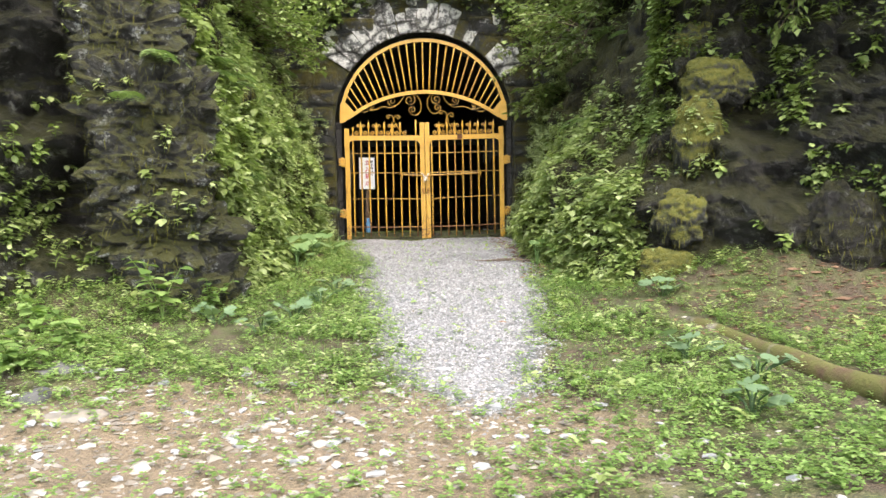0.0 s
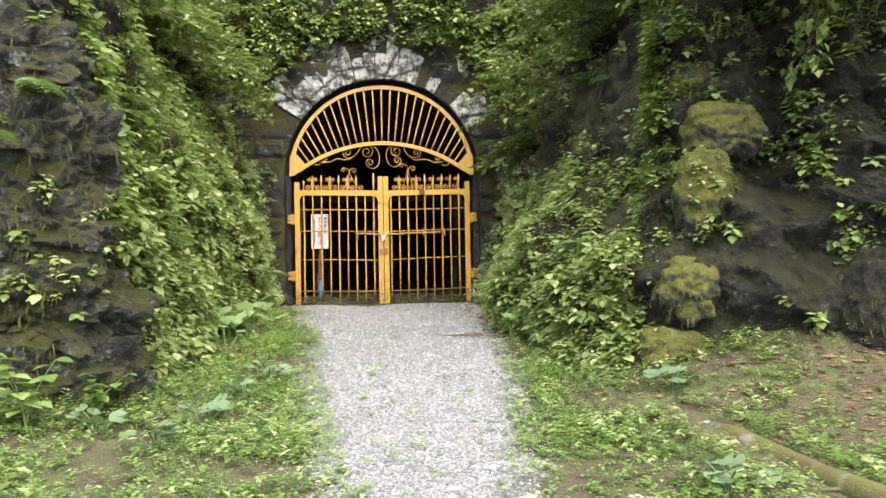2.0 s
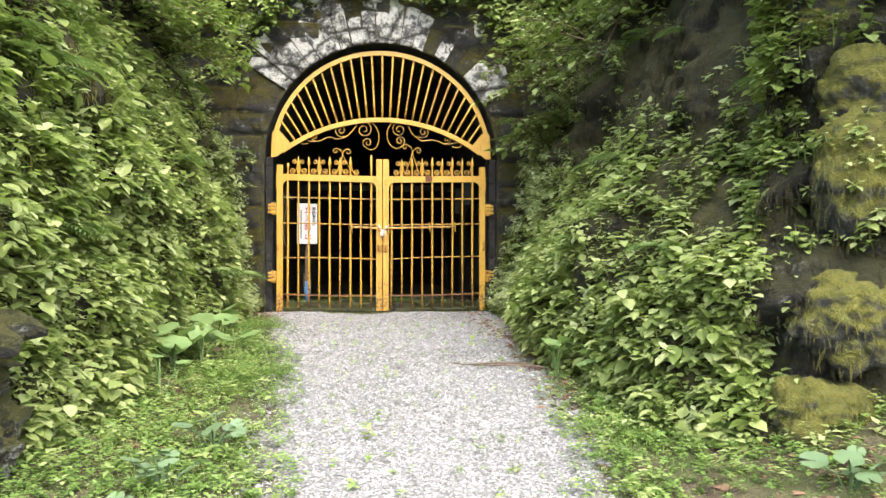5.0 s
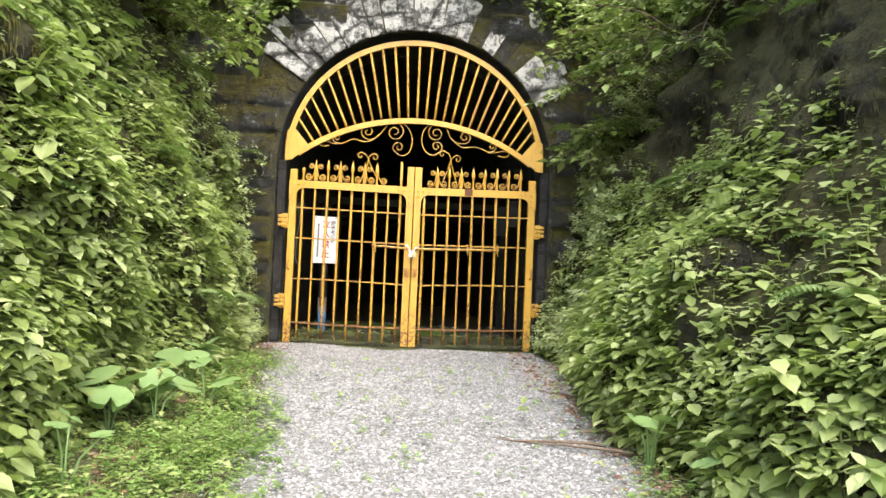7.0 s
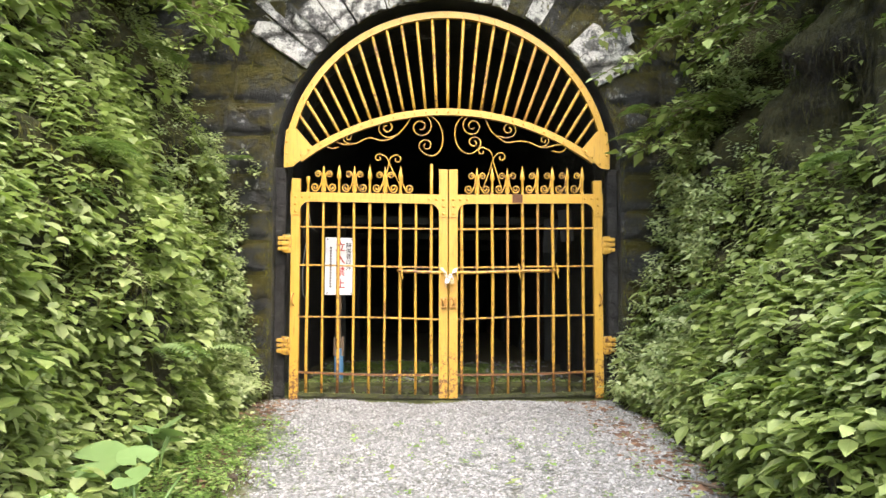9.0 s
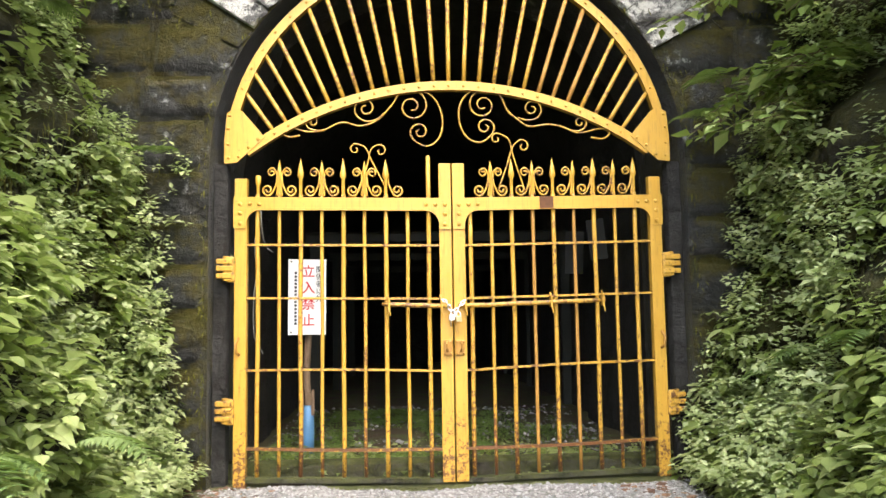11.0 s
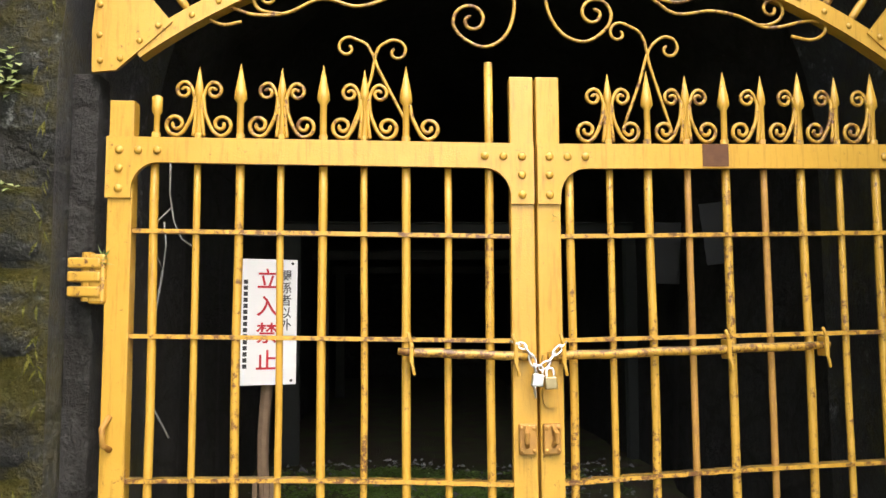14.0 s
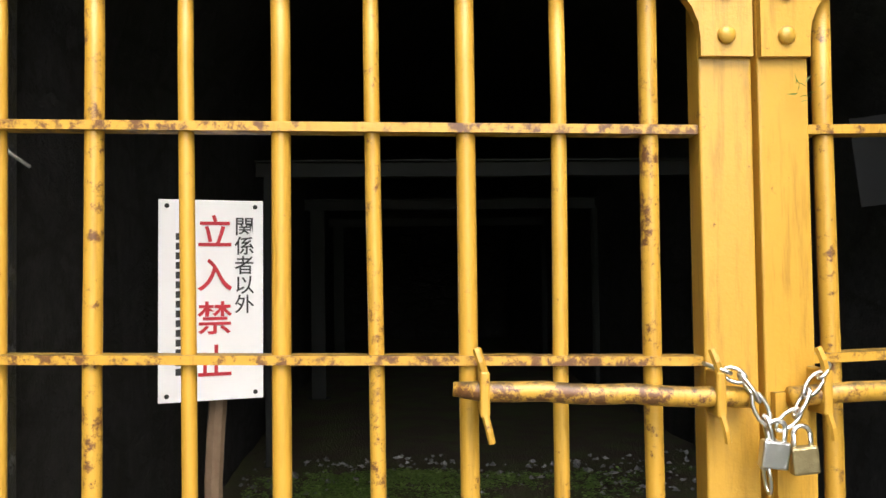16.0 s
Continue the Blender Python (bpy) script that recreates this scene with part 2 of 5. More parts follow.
BLACK = plain("black_lettering", (0.015, 0.015, 0.018), (0.03, 0.03, 0.03), 9, 0.5, 0, 0.02)
WOOD = plain("grey_brown_wood", (0.126, 0.079, 0.0474), (0.253, 0.174, 0.111), 25, 0.85)
BLUE = plain("blue_plastic", (0.06, 0.18, 0.36), (0.12, 0.28, 0.48), 10, 0.5)
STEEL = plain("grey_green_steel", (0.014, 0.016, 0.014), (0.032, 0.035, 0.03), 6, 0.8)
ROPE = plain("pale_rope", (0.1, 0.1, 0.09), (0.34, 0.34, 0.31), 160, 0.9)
# pale boards' tone lowered to stand for the dimness inside the tunnel
BOARD = plain("weathered_board_dimmed", (0.014, 0.014, 0.013), (0.026, 0.026, 0.024), 8, 0.8)
BARK = plain("brown_twig", (0.079, 0.0553, 0.0355), (0.174, 0.126, 0.0869), 30, 0.9)
GREYSTONE = plain("grey_stone", (0.04, 0.039, 0.036), (0.115, 0.112, 0.106), 14, 0.8, 0.0, 0.8)
SILL = rock_mat("mossy_sill", (0.0948, 0.0869, 0.0632), (0.158, 0.15, 0.118), (0.134, 0.158, 0.0395), 0.35, 0.65)

LOGM, nt, p = mat("mossy_log")
n1, n2 = noise_tex(nt, 5, 5, 0.7), noise_tex(nt, 40, 4)
c = mixc(nt, ramp(nt, n1.outputs["Fac"], [(0.36, (0, 0, 0)), (0.54, (1, 1, 1))]), (0.085, 0.05, 0.024), (0.1, 0.105, 0.018))
n4 = noise_tex(nt, 3.1, 2, 0.5)
c = mixc(nt, ramp(nt, n4.outputs["Fac"], [(0.62, (0, 0, 0)), (0.68, (1, 1, 1))]), c, (0.26, 0.235, 0.19))
nt.links.new(mixc(nt, math_n(nt, "MULTIPLY", n2.outputs["Fac"], 0.5), c, (0.06, 0.04, 0.02)), p.inputs["Base Color"])
p.inputs["Roughness"].default_value = 0.9
bump(nt, p, n2.outputs["Fac"], 0.8, 0.015)


# ---- shape helpers ----
def vnoise(p, seed=0):
    """Smooth value noise in [-1, 1] at an (n, 3) array of places."""
    p = np.asarray(p, float)
    i = np.floor(p).astype(np.int64)
    f = p - i
    f = f * f * (3 - 2 * f)
    total = np.zeros(len(p))
    for dx in (0, 1):
        for dy in (0, 1):
            for dz in (0, 1):
                h = ((i[:, 0] + dx) * 374761393 + (i[:, 1] + dy) * 668265263 + (i[:, 2] + dz) * 2147483647 + seed * 1274126177) & 0xFFFFFFFF
                h = ((h ^ (h >> 13)) * 1274126177) & 0xFFFFFFFF
                v = ((h ^ (h >> 16)) & 0xFFFF) / 32767.5 - 1
                w = (f[:, 0] if dx else 1 - f[:, 0]) * (f[:, 1] if dy else 1 - f[:, 1]) * (f[:, 2] if dz else 1 - f[:, 2])
                total += v * w
    return total


def fbm(p, octaves=4, seed=0):
    p = np.asarray(p, float)
    return sum(vnoise(p * 2 ** k + 17.3 * k, seed + k) * 0.5 ** k for k in range(octaves))


def np_mesh(name, verts, faces, material, smooth=False):
    me = bpy.data.meshes.new(name)
    verts, faces = np.asarray(verts, np.float32), np.asarray(faces, np.int32)
    me.vertices.add(len(verts))
    me.vertices.foreach_set("co", verts.ravel())
    me.loops.add(faces.size)
    me.loops.foreach_set("vertex_index", faces.ravel())
    me.polygons.add(len(faces))
    k = faces.shape[1]
    me.polygons.foreach_set("loop_start", np.arange(len(faces), dtype=np.int32) * k)
    me.polygons.foreach_set("loop_total", np.full(len(faces), k, np.int32))
    me.polygons.foreach_set("use_smooth", np.full(len(faces), smooth))
    me.update(calc_edges=True)
    me.materials.append(material)
    return new(name, me)


def grid_faces(nu, nv, flip=False):
    i = (np.arange(nu - 1)[:, None] * nv + np.arange(nv - 1)[None]).ravel()
    f = np.stack([i, i + nv, i + nv + 1, i + 1], 1)
    return f[:, ::-1] if flip else f


def part(name, bm, material, parent=None, label="", smooth=False):
    me = bpy.data.meshes.new(name)
    bm.normal_update()
    bm.to_mesh(me)
    bm.free()
    me.materials.append(material)
    if smooth:
        for f in me.polygons:
            f.use_smooth = True
    ob = new(name, me)
    if parent:
        ob.parent = parent
    if label:
        ob["label"] = label
    return ob


def thing(name, label, category, place=(0, 0, 0), group="", kind=""):
    ob = new(name)
    ob.location = place
    return tagged(ob, label, category, group, kind)


def box(bm, lo, hi, bevel=0.0):
    m = Matrix.Translation([(a + b) / 2 for a, b in zip(lo, hi)]) @ Matrix.Diagonal([b - a for a, b in zip(lo, hi)] + [1])
    r = bmesh.ops.create_cube(bm, size=1, matrix=m)
    if bevel:
        es = list({e for v in r["verts"] for e in v.link_edges})
        bmesh.ops.bevel(bm, geom=es, offset=bevel, segments=2, affect="EDGES", profile=0.5)
    return bm


def tube(bm, pts, radius, sides=6, taper=None):
    """A round rod along a line of places."""
    pts = [Vector(q) for q in pts]
    rings = []
    for i, q in enumerate(pts):
        d = (pts[min(i + 1, len(pts) - 1)] - pts[max(i - 1, 0)]).normalized()
        a = d.cross(Vector((0, 1, 0) if abs(d.y) < 0.9 else (1, 0, 0))).normalized()
        b = d.cross(a)
        r = radius * (taper(i / (len(pts) - 1)) if taper else 1)
        rings.append([bm.verts.new(q + (a * math.cos(k * math.tau / sides) + b * math.sin(k * math.tau / sides)) * r) for k in range(sides)])
    for u, v in zip(rings, rings[1:]):
        for k in range(sides):
            bm.faces.new((u[k], u[(k + 1) % sides], v[(k + 1) % sides], v[k]))
    bm.faces.new(rings[0][::-1])
    bm.faces.new(rings[-1])
    return bm


def extrude_outline(bm, outline, y0, y1):
    """A flat plate in the x-z plane with that outline (anticlockwise seen from -y), from y0 to y1."""
    a = [bm.verts.new((x, y0, z)) for x, z in outline]
    b = [bm.verts.new((x, y1, z)) for x, z in outline]
    n = len(a)
    bm.faces.new(a)
    bm.faces.new(b[::-1])
    for i in range(n):
        bm.faces.new((a[i], b[i], b[(i + 1) % n], a[(i + 1) % n]))
    bmesh.ops.recalc_face_normals(bm, faces=bm.faces)
    return bm


# ---- the lie of the land ----
def ground_z(x, y):
    x, y = np.asarray(x, float), np.asarray(y, float)
    z = np.interp(y, [-60, -8, 0, 1.5, 3, 4.2, 6.3, 7.4, 10.1, 11.6, 13, 16, 40], [-3.0, -0.5, -0.16, -0.04, 0.04, 0.09, 0.24, 0.31, 0.52, 0.61, 0.66, 0.68, 0.7])
    w = np.clip(np.abs(x - 0.5) - 1.1, 0, 4) * np.clip((15 - y) / 3, 0, 1) * np.clip((y + 2) / 5, 0, 1)
    talus = 0.5 * np.exp(-((x - 4.0) / 1.25) ** 2 - ((y - 8.0) / 0.85) ** 2) + 0.3 * np.exp(-((x + 2.9) / 1.0) ** 2 - ((y - 7.7) / 0.7) ** 2)
    return z + 0.03 * w + talus


def rough_z(x, y):
    x, y = np.broadcast_arrays(np.asarray(x, float), np.asarray(y, float))
    q = np.stack([x.ravel(), y.ravel(), np.zeros(x.size)], 1)
    n = fbm(q * 1.3, 4, 5).reshape(x.shape)
    return ground_z(x, y) + 0.028 * n


def path_mask(x, y):
    hw = np.interp(y, [-4, 4.2, 5.0, 6, 9, 11, 14, 15.9, 16.3, 18], [-0.6, -0.15, 0.4, 0.6, 1.0, 1.1, 1.45, 1.65, -0.6, -0.6])
    cx = np.interp(y, [0, 6, 9, 16], [0.55, 0.5, 0.6, 0.45])
    return np.clip(0.5 + (hw - np.abs(x - cx)) / 0.45, 0, 1)


def bare_mask(x, y):
    """Trodden bare earth with stone chips before the cutting, and brown litter by the log."""
    a = np.exp(-(((x + 1.35) / 1.15) ** 2 + ((y - 4.0) / 1.25) ** 2)) * 1.4
    b = np.exp(-(((x - 0.5) / 1.1) ** 2 + ((y - 4.1) / 0.95) ** 2)) * 0.95
    return np.clip(a + b, 0, 1)


xs = np.concatenate([[-220, -90, -40, -20, -12, -8], np.arange(-6, 7.01, 0.08), [8.5, 12, 20, 40, 90, 220]])
ys = np.concatenate([[-220, -90, -40, -20, -10, -5, -3], np.arange(-1.5, 18.01, 0.08), [19, 20.5, 23, 27, 31, 50, 110, 220]])
gx, gy = np.meshgrid(xs, ys, indexing="ij")
gv = np.stack([gx.ravel(), gy.ravel(), rough_z(gx, gy).ravel()], 1)
ground = np_mesh("ground", gv, grid_faces(len(xs), len(ys)), m_ground, True)
tagged(ground, "grey gravel path through green weeds and bare brown earth", "ground", kind="structure")
for nm, fn in (("gravel", path_mask), ("bare", bare_mask)):
    at = ground.data.attributes.new(nm, "FLOAT", "POINT")
    at.data.foreach_set("value", fn(gv[:, 0], gv[:, 1]).astype(np.float32))

# banks: foot of the slope in plan, how far it leans back per metre of height
LEFT = [(-16, 1.0), (-9, 4.6), (-6, 6.0), (-4.2, 6.9), (-2.9, 7.5), (-1.85, 7.75), (-1.6, 8.2), (-1.5, 9.5), (-1.4, 12), (-1.42, 14.5), (-1.55, 16.2)]
RIGHT = [(16, 2.0), (9, 5.6), (6, 7.0), (4.2, 7.6), (3.0, 7.9), (2.3, 8.1), (2.0, 8.6), (1.95, 10), (2.0, 13), (2.1, 14.5), (2.15, 16.2)]
LEAN_L = [0.3, 0.25, 0.2, 0.16, 0.15, 0.2, 0.26, 0.3, 0.31, 0.3, 0.27]
LEAN_R = [0.4, 0.35, 0.3, 0.3, 0.35, 0.5, 0.52, 0.5, 0.42, 0.36, 0.32]
TOP = 4.3


def bank_at(side, u, h):
    """The bank's surface: u runs from 0 to 1 along the foot, h is the height over the foot."""
    pts = np.array(LEFT if side < 0 else RIGHT)
    lean = np.array(LEAN_L if side < 0 else LEAN_R)
    seg = np.concatenate([[0], np.cumsum(np.linalg.norm(np.diff(pts, axis=0), axis=1))])
    s = u * seg[-1]
    x, y = np.interp(s, seg, pts[:, 0]), np.interp(s, seg, pts[:, 1])
    e = 0.45
    tx = np.interp(s + e, seg, pts[:, 0]) - np.interp(s - e, seg, pts[:, 0])
    ty = np.interp(s + e, seg, pts[:, 1]) - np.interp(s - e, seg, pts[:, 1])
    ln = np.hypot(tx, ty) + 1e-9
    ox, oy = (-ty / ln, tx / ln) if side < 0 else (ty / ln, -tx / ln)
    back = np.interp(s, seg, lean) * np.minimum(h, TOP) + 1.05 * np.maximum(h - TOP, 0)
    z = ground_z(x, y) + h
    q = np.stack([x + 2 * back * ox, y + 2 * back * oy, z], 1)
    rocky = np.clip((8.6 - y) / 1.2, 0, 1)
    ridge = 1 - np.abs(fbm(q * np.array([0.9, 0.9, 1.25]), 5, 3))
    side_x = x * side
    cleft = np.exp(-((side_x - (2.75 if side < 0 else 3.75)) / 0.38) ** 2) * np.clip((h - 0.3) / 0.8, 0, 1) * (0.55 if side < 0 else 0.75)
    step = np.abs(((z * 1.45 + 0.5 * vnoise(q * 0.7, 9)) % 1) - 0.5) * 2
    d = 0.32 * fbm(q * 0.75, 3, 1) + 0.15 * fbm(q * 2.8, 4, 2) + rocky * (0.7 * (0.7 - ridge) + 0.12 * (step - 0.5) + cleft + 0.12 * np.abs(fbm(q * 4, 4, 12)))
    d = d * np.clip(h / 0.5 + 0.25, 0.25, 1) * np.clip((16.6 - y) / 1.5, 0.35, 1)
    back = back + d
    return np.stack([x + back * ox, y + back * oy, z], 1)


def bank_mesh(name, side, label, u0, u1, material):
    u = np.linspace(u0, u1, 150) if material is BANK else np.concatenate([np.linspace(u0, 0.42, 40), np.linspace(0.4225, u1, 170)])
    h = np.concatenate([np.linspace(-0.3, 4.6, 95 if material is BANK else 150), np.linspace(4.75, 9.5, 22)])
    uu, hh = np.meshgrid(u, h, indexing="ij")
    v = bank_at(side, uu.ravel(), hh.ravel())
    ob = np_mesh(name, v, grid_faces(len(u), len(h), side < 0), material, material is BANK)
    return tagged(ob, label, "bank", kind="structure")


bank_mesh("bank_left", -1, "steep mossy earth bank under leafy plants", 0.68, 1.0, BANK)
bank_mesh("bank_right", 1, "steep mossy earth and rock bank beside the path", 0.66, 1.0, BANK)
bank_mesh("rock_face_left", -1, "wet ledged rock face with moss and lichen, darkened as in shade", 0.0, 0.68, ROCK)
bank_mesh("rock_face_right", 1, "hollowed rock face with moss, darkened as in shade", 0.0, 0.66, ROCK)

# ---- tunnel portal ----
X0, GY, GZ = 0.45, 16.05, 0.67      # the gate's middle, its plane, the ground at its foot
FACE = 15.94                        # face of the portal wall
HALF, SPRING, CROWN = 1.77, 3.0, 4.78


def arch_line(half, spring, crown, n=40):
    """From the left foot up over the crown to the right foot."""
    pts = [(X0 - half, 0.3), (X0 - half, spring)]
    for k in range(1, n):
        a = math.pi - k * math.pi / n
        pts.append((X0 + half * math.cos(a), spring + (crown - spring) * math.sin(a)))
    return pts + [(X0 + half, spring), (X0 + half, 0.3)]


def portal_wall():
    bm = bmesh.new()
    inner = arch_line(HALF, SPRING, CROWN)
    n = len(inner)
    outer = []
    for i, (x, z) in enumerate(inner):
        if i < 2:
            outer.append((-6.0, z))
        elif i >= n - 2:
            outer.append((7.0, z))
        else:
            a = math.atan2(z - SPRING, x - X0)
            outer.append((X0 + max(-6.45, min(6.55, 9 * math.cos(a))), SPRING + min(3.4, 9 * math.sin(a))))
    y0, y1 = FACE, FACE + 1.2
    rows = [[bm.verts.new((x, y, z)) for x, z in line] for line, y in ((inner, y0), (outer, y0), (outer, y1), (inner, y1))]
    for a, b in zip(rows, rows[1:] + rows[:1]):
        for i in range(n - 1):
            bm.faces.new((a[i], a[i + 1], b[i + 1], b[i]))
    bmesh.ops.recalc_face_normals(bm, faces=bm.faces)
    return part("wall_portal", bm, STONE)


wall = tagged(portal_wall(), "dark wet cut-stone tunnel portal wall with moss", "wall", kind="structure")
rng = random.Random(4)


def block(outline, depth, jitter=0.008):
    """A rough stone with that outline, proud of the wall by depth."""
    bm = bmesh.new()
    extrude_outline(bm, outline, FACE - depth, FACE + 0.05)
    es = [e for e in bm.edges if all(v.co.y < FACE for v in e.verts)]
    bmesh.ops.bevel(bm, geom=es, offset=0.009, segments=1, affect="EDGES")
    for v in bm.verts:
        if v.co.y < FACE:
            v.co += Vector((rng.uniform(-1, 1), rng.uniform(-1, 1), rng.uniform(-1, 1))) * jitter
    return bm


def hewn(x0, x1, z0, z1, depth):
    """A coursed block whose face is broken and weathered, its edges worn back."""
    nx, nz = 11, 7
    u, w = np.meshgrid(np.linspace(0, 1, nx), np.linspace(0, 1, nz), indexing="ij")
    x, z = x0 + (x1 - x0) * u.ravel(), z0 + (z1 - z0) * w.ravel()
    q = np.stack([x, np.full(len(x), depth * 40), z], 1)
    rim = np.minimum(np.minimum(u, 1 - u) * (x1 - x0), np.minimum(w, 1 - w) * (z1 - z0)).ravel()
    worn = np.clip(rim / 0.035, 0, 1) ** 0.5
    y = FACE - depth * worn - (0.03 * fbm(q * np.array([3.0, 1, 6.0]), 4, 81) + 0.012) * worn + 0.012 * (1 - worn)
    x = x + 0.007 * vnoise(q * 9, 82)
    z = z + 0.007 * vnoise(q * 9, 83)
    bm = bmesh.new()
    vs = [bm.verts.new(p) for p in zip(x, y, z)]
    for i in range(nx - 1):
        for k in range(nz - 1):
            a = i * nz + k
            bm.faces.new((vs[a], vs[a + nz], vs[a + nz + 1], vs[a + 1]))
    edge = [i * nz for i in range(nx)] + [(nx - 1) * nz + k for k in range(1, nz)] + [i * nz + nz - 1 for i in range(nx - 2, -1, -1)] + [k for k in range(nz - 2, 0, -1)]
    back = [bm.verts.new((vs[e].co.x, FACE + 0.05, vs[e].co.z)) for e in edge]
    for k in range(len(edge)):
        n = (k + 1) % len(edge)
        bm.faces.new((vs[edge[n]], vs[edge[k]], back[k], back[n]))
    return bm


# coursed blocks on both sides of the opening
z = GZ - 0.1
while z < 5.2:
    ch = rng.uniform(0.3, 0.4)
    for side in (-1, 1):
        x = HALF + 0.015
        if z + ch > SPRING:
            low = max(0.0, z - SPRING) / (CROWN - SPRING)
            x = HALF * math.sqrt(max(0, 1 - low ** 2)) + (0.02 if low < 0.42 else 0.6)
            x = max(x, 0.9)
        while x < 3.2:
            w = rng.uniform(0.5, 0.85)
            a, b = X0 + side * (x + 0.004), X0 + side * (x + w - 0.004)
            part("stone_block", hewn(min(a, b), max(a, b), z + 0.002, z + ch - 0.002, rng.uniform(0.008, 0.04)), STONE, wall, smooth=True)
            x += w
    z += ch

# voussoirs of the arch ring: pale with lichen towards the crown
NV = 31
for k in range(NV):
    a0, a1 = math.pi * (1 - k / NV), math.pi * (1 - (k + 1) / NV)
    am = (a0 + a1) / 2
    if math.sin(am) < 0.44:
        continue
    ln = rng.uniform(0.38, 0.85) if am > 1.2 else rng.uniform(0.3, 0.6)
    gap = 0.003
    o = []
    for a, r in ((a0 - gap, 0.0), (a0 - gap, ln), (am, ln + 0.02), (a1 + gap, ln), (a1 + gap, 0.0), (am, 0.0)):
        o.append((X0 + (HALF + 0.012 + r) * math.cos(a), SPRING + (CROWN - SPRING + 0.012 + r) * math.sin(a)))
    pale = math.sin(am) > 0.52 and rng.random() < (0.92 if am > 1.3 else 0.6)
    part("voussoir", block(o[::-1], rng.uniform(0.02, 0.05) if pale else 0.014, 0.02 if pale else 0.012), WHITESTONE if pale else STONE, wall, "pale lichened arch stone" if pale else "")
# broken rubble over the arch ring
for k in range(60):
    a = math.pi * rng.uniform(0.16, 0.84)
    r = rng.uniform(0.62, 1.25)
    cx, cz = X0 + (HALF + r) * math.cos(a), SPRING + (CROWN - SPRING + r) * math.sin(a)
    w, h = rng.uniform(0.08, 0.2), rng.uniform(0.08, 0.17)
    o = [(cx + w * rng.uniform(0.75, 1.1) * math.cos(t), cz + h * rng.uniform(0.75, 1.1) * math.sin(t)) for t in [math.tau * i / 7 for i in range(7)]]
    part("rubble_stone", block(o, rng.uniform(0.02, 0.06), 0.02), WHITESTONE if rng.random() < 0.3 else STONE, wall)

# hillside over the portal
us, vs = np.linspace(-6.5, 7.5, 90), np.linspace(0, 1, 50)
uu, vv = np.meshgrid(us, vs, indexing="ij")
q = np.stack([uu.ravel(), FACE + 0.2 + 7 * vv.ravel(), 5.6 + 7.5 * vv.ravel()], 1)
q[:, 2] += 0.3 * fbm(q * 0.8, 4, 6)
hill = np_mesh("hillside", q, grid_faces(90, 50), BANK, True)
tagged(hill, "steep overgrown dark earth hillside over the portal", "hillside", kind="structure")

# tunnel lining and its end
ny = 40
line = np.array(arch_line(HALF + 0.03, SPRING, CROWN, 24))
tv = []
for j in range(ny):
    y = FACE + 0.3 + 16.0 * j / (ny - 1)
    tv.append(np.column_stack([line[:, 0], np.full(len(line), y), line[:, 1]]))
tv = np.concatenate(tv)
away = np.column_stack([tv[:, 0] - X0, np.zeros(len(tv)), tv[:, 2] - 2.4])
away /= np.linalg.norm(away, axis=1)[:, None]
tv = tv + away * (0.05 + 0.14 * fbm(tv * 1.4, 4, 8))[:, None] * np.clip((tv[:, 1] - FACE - 0.3) / 1.0, 0, 1)[:, None]
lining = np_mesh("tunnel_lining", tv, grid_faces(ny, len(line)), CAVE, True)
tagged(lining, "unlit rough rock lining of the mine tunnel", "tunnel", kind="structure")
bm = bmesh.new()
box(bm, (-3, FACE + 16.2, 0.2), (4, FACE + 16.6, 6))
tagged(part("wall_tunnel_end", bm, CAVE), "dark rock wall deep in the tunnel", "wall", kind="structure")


# ---- gate ----
def scroll(cx, cz, r, a0, turns, tail=None, n=26):
    """A spiral round (cx, cz): begins at its heart, ends at radius r at angle a0 (degrees); tail: places on which it runs on."""
    s = math.copysign(1, turns)
    pts = []
    for i in range(n + 1):
        f = i / n
        a = radians(a0) - math.tau * turns * (1 - f)
        rr = r * (0.22 + 0.78 * f ** 1.15)
        pts.append(Vector((cx + rr * math.cos(a), 0, cz + rr * math.sin(a))))
    if tail:
        p0 = pts[-1]
        d0 = Vector((-math.sin(radians(a0)), 0, math.cos(radians(a0)))) * s
        ends = [Vector((x, 0, z)) for x, z in tail]
        ctrl = [p0] + ends
        for k in range(len(ctrl) - 1):
            a, b = ctrl[k], ctrl[k + 1]
            L = (b - a).length
            t0 = d0 if k == 0 else (ctrl[k + 1] - ctrl[k - 1]).normalized()
            t1 = (ctrl[k + 2] - a).normalized() if k + 2 < len(ctrl) else (b - a).normalized()
            for i in range(1, 9):
                f = i / 8
                h = (2 * f ** 3 - 3 * f ** 2 + 1, f ** 3 - 2 * f ** 2 + f, -2 * f ** 3 + 3 * f ** 2, f ** 3 - f ** 2)
                pts.append(a * h[0] + t0 * L * h[1] + b * h[2] + t1 * L * h[3])
    return pts


def bolts(parent, places, y, r=0.016):
    for x, z in places:
        bm = bmesh.new()
        bmesh.ops.create_uvsphere(bm, u_segments=10, v_segments=6, radius=r, matrix=Matrix.Translation((x, y, z)) @ Matrix.Diagonal((1, 0.6, 1, 1)))
        part("bolt", bm, YELLOW, parent, smooth=True)


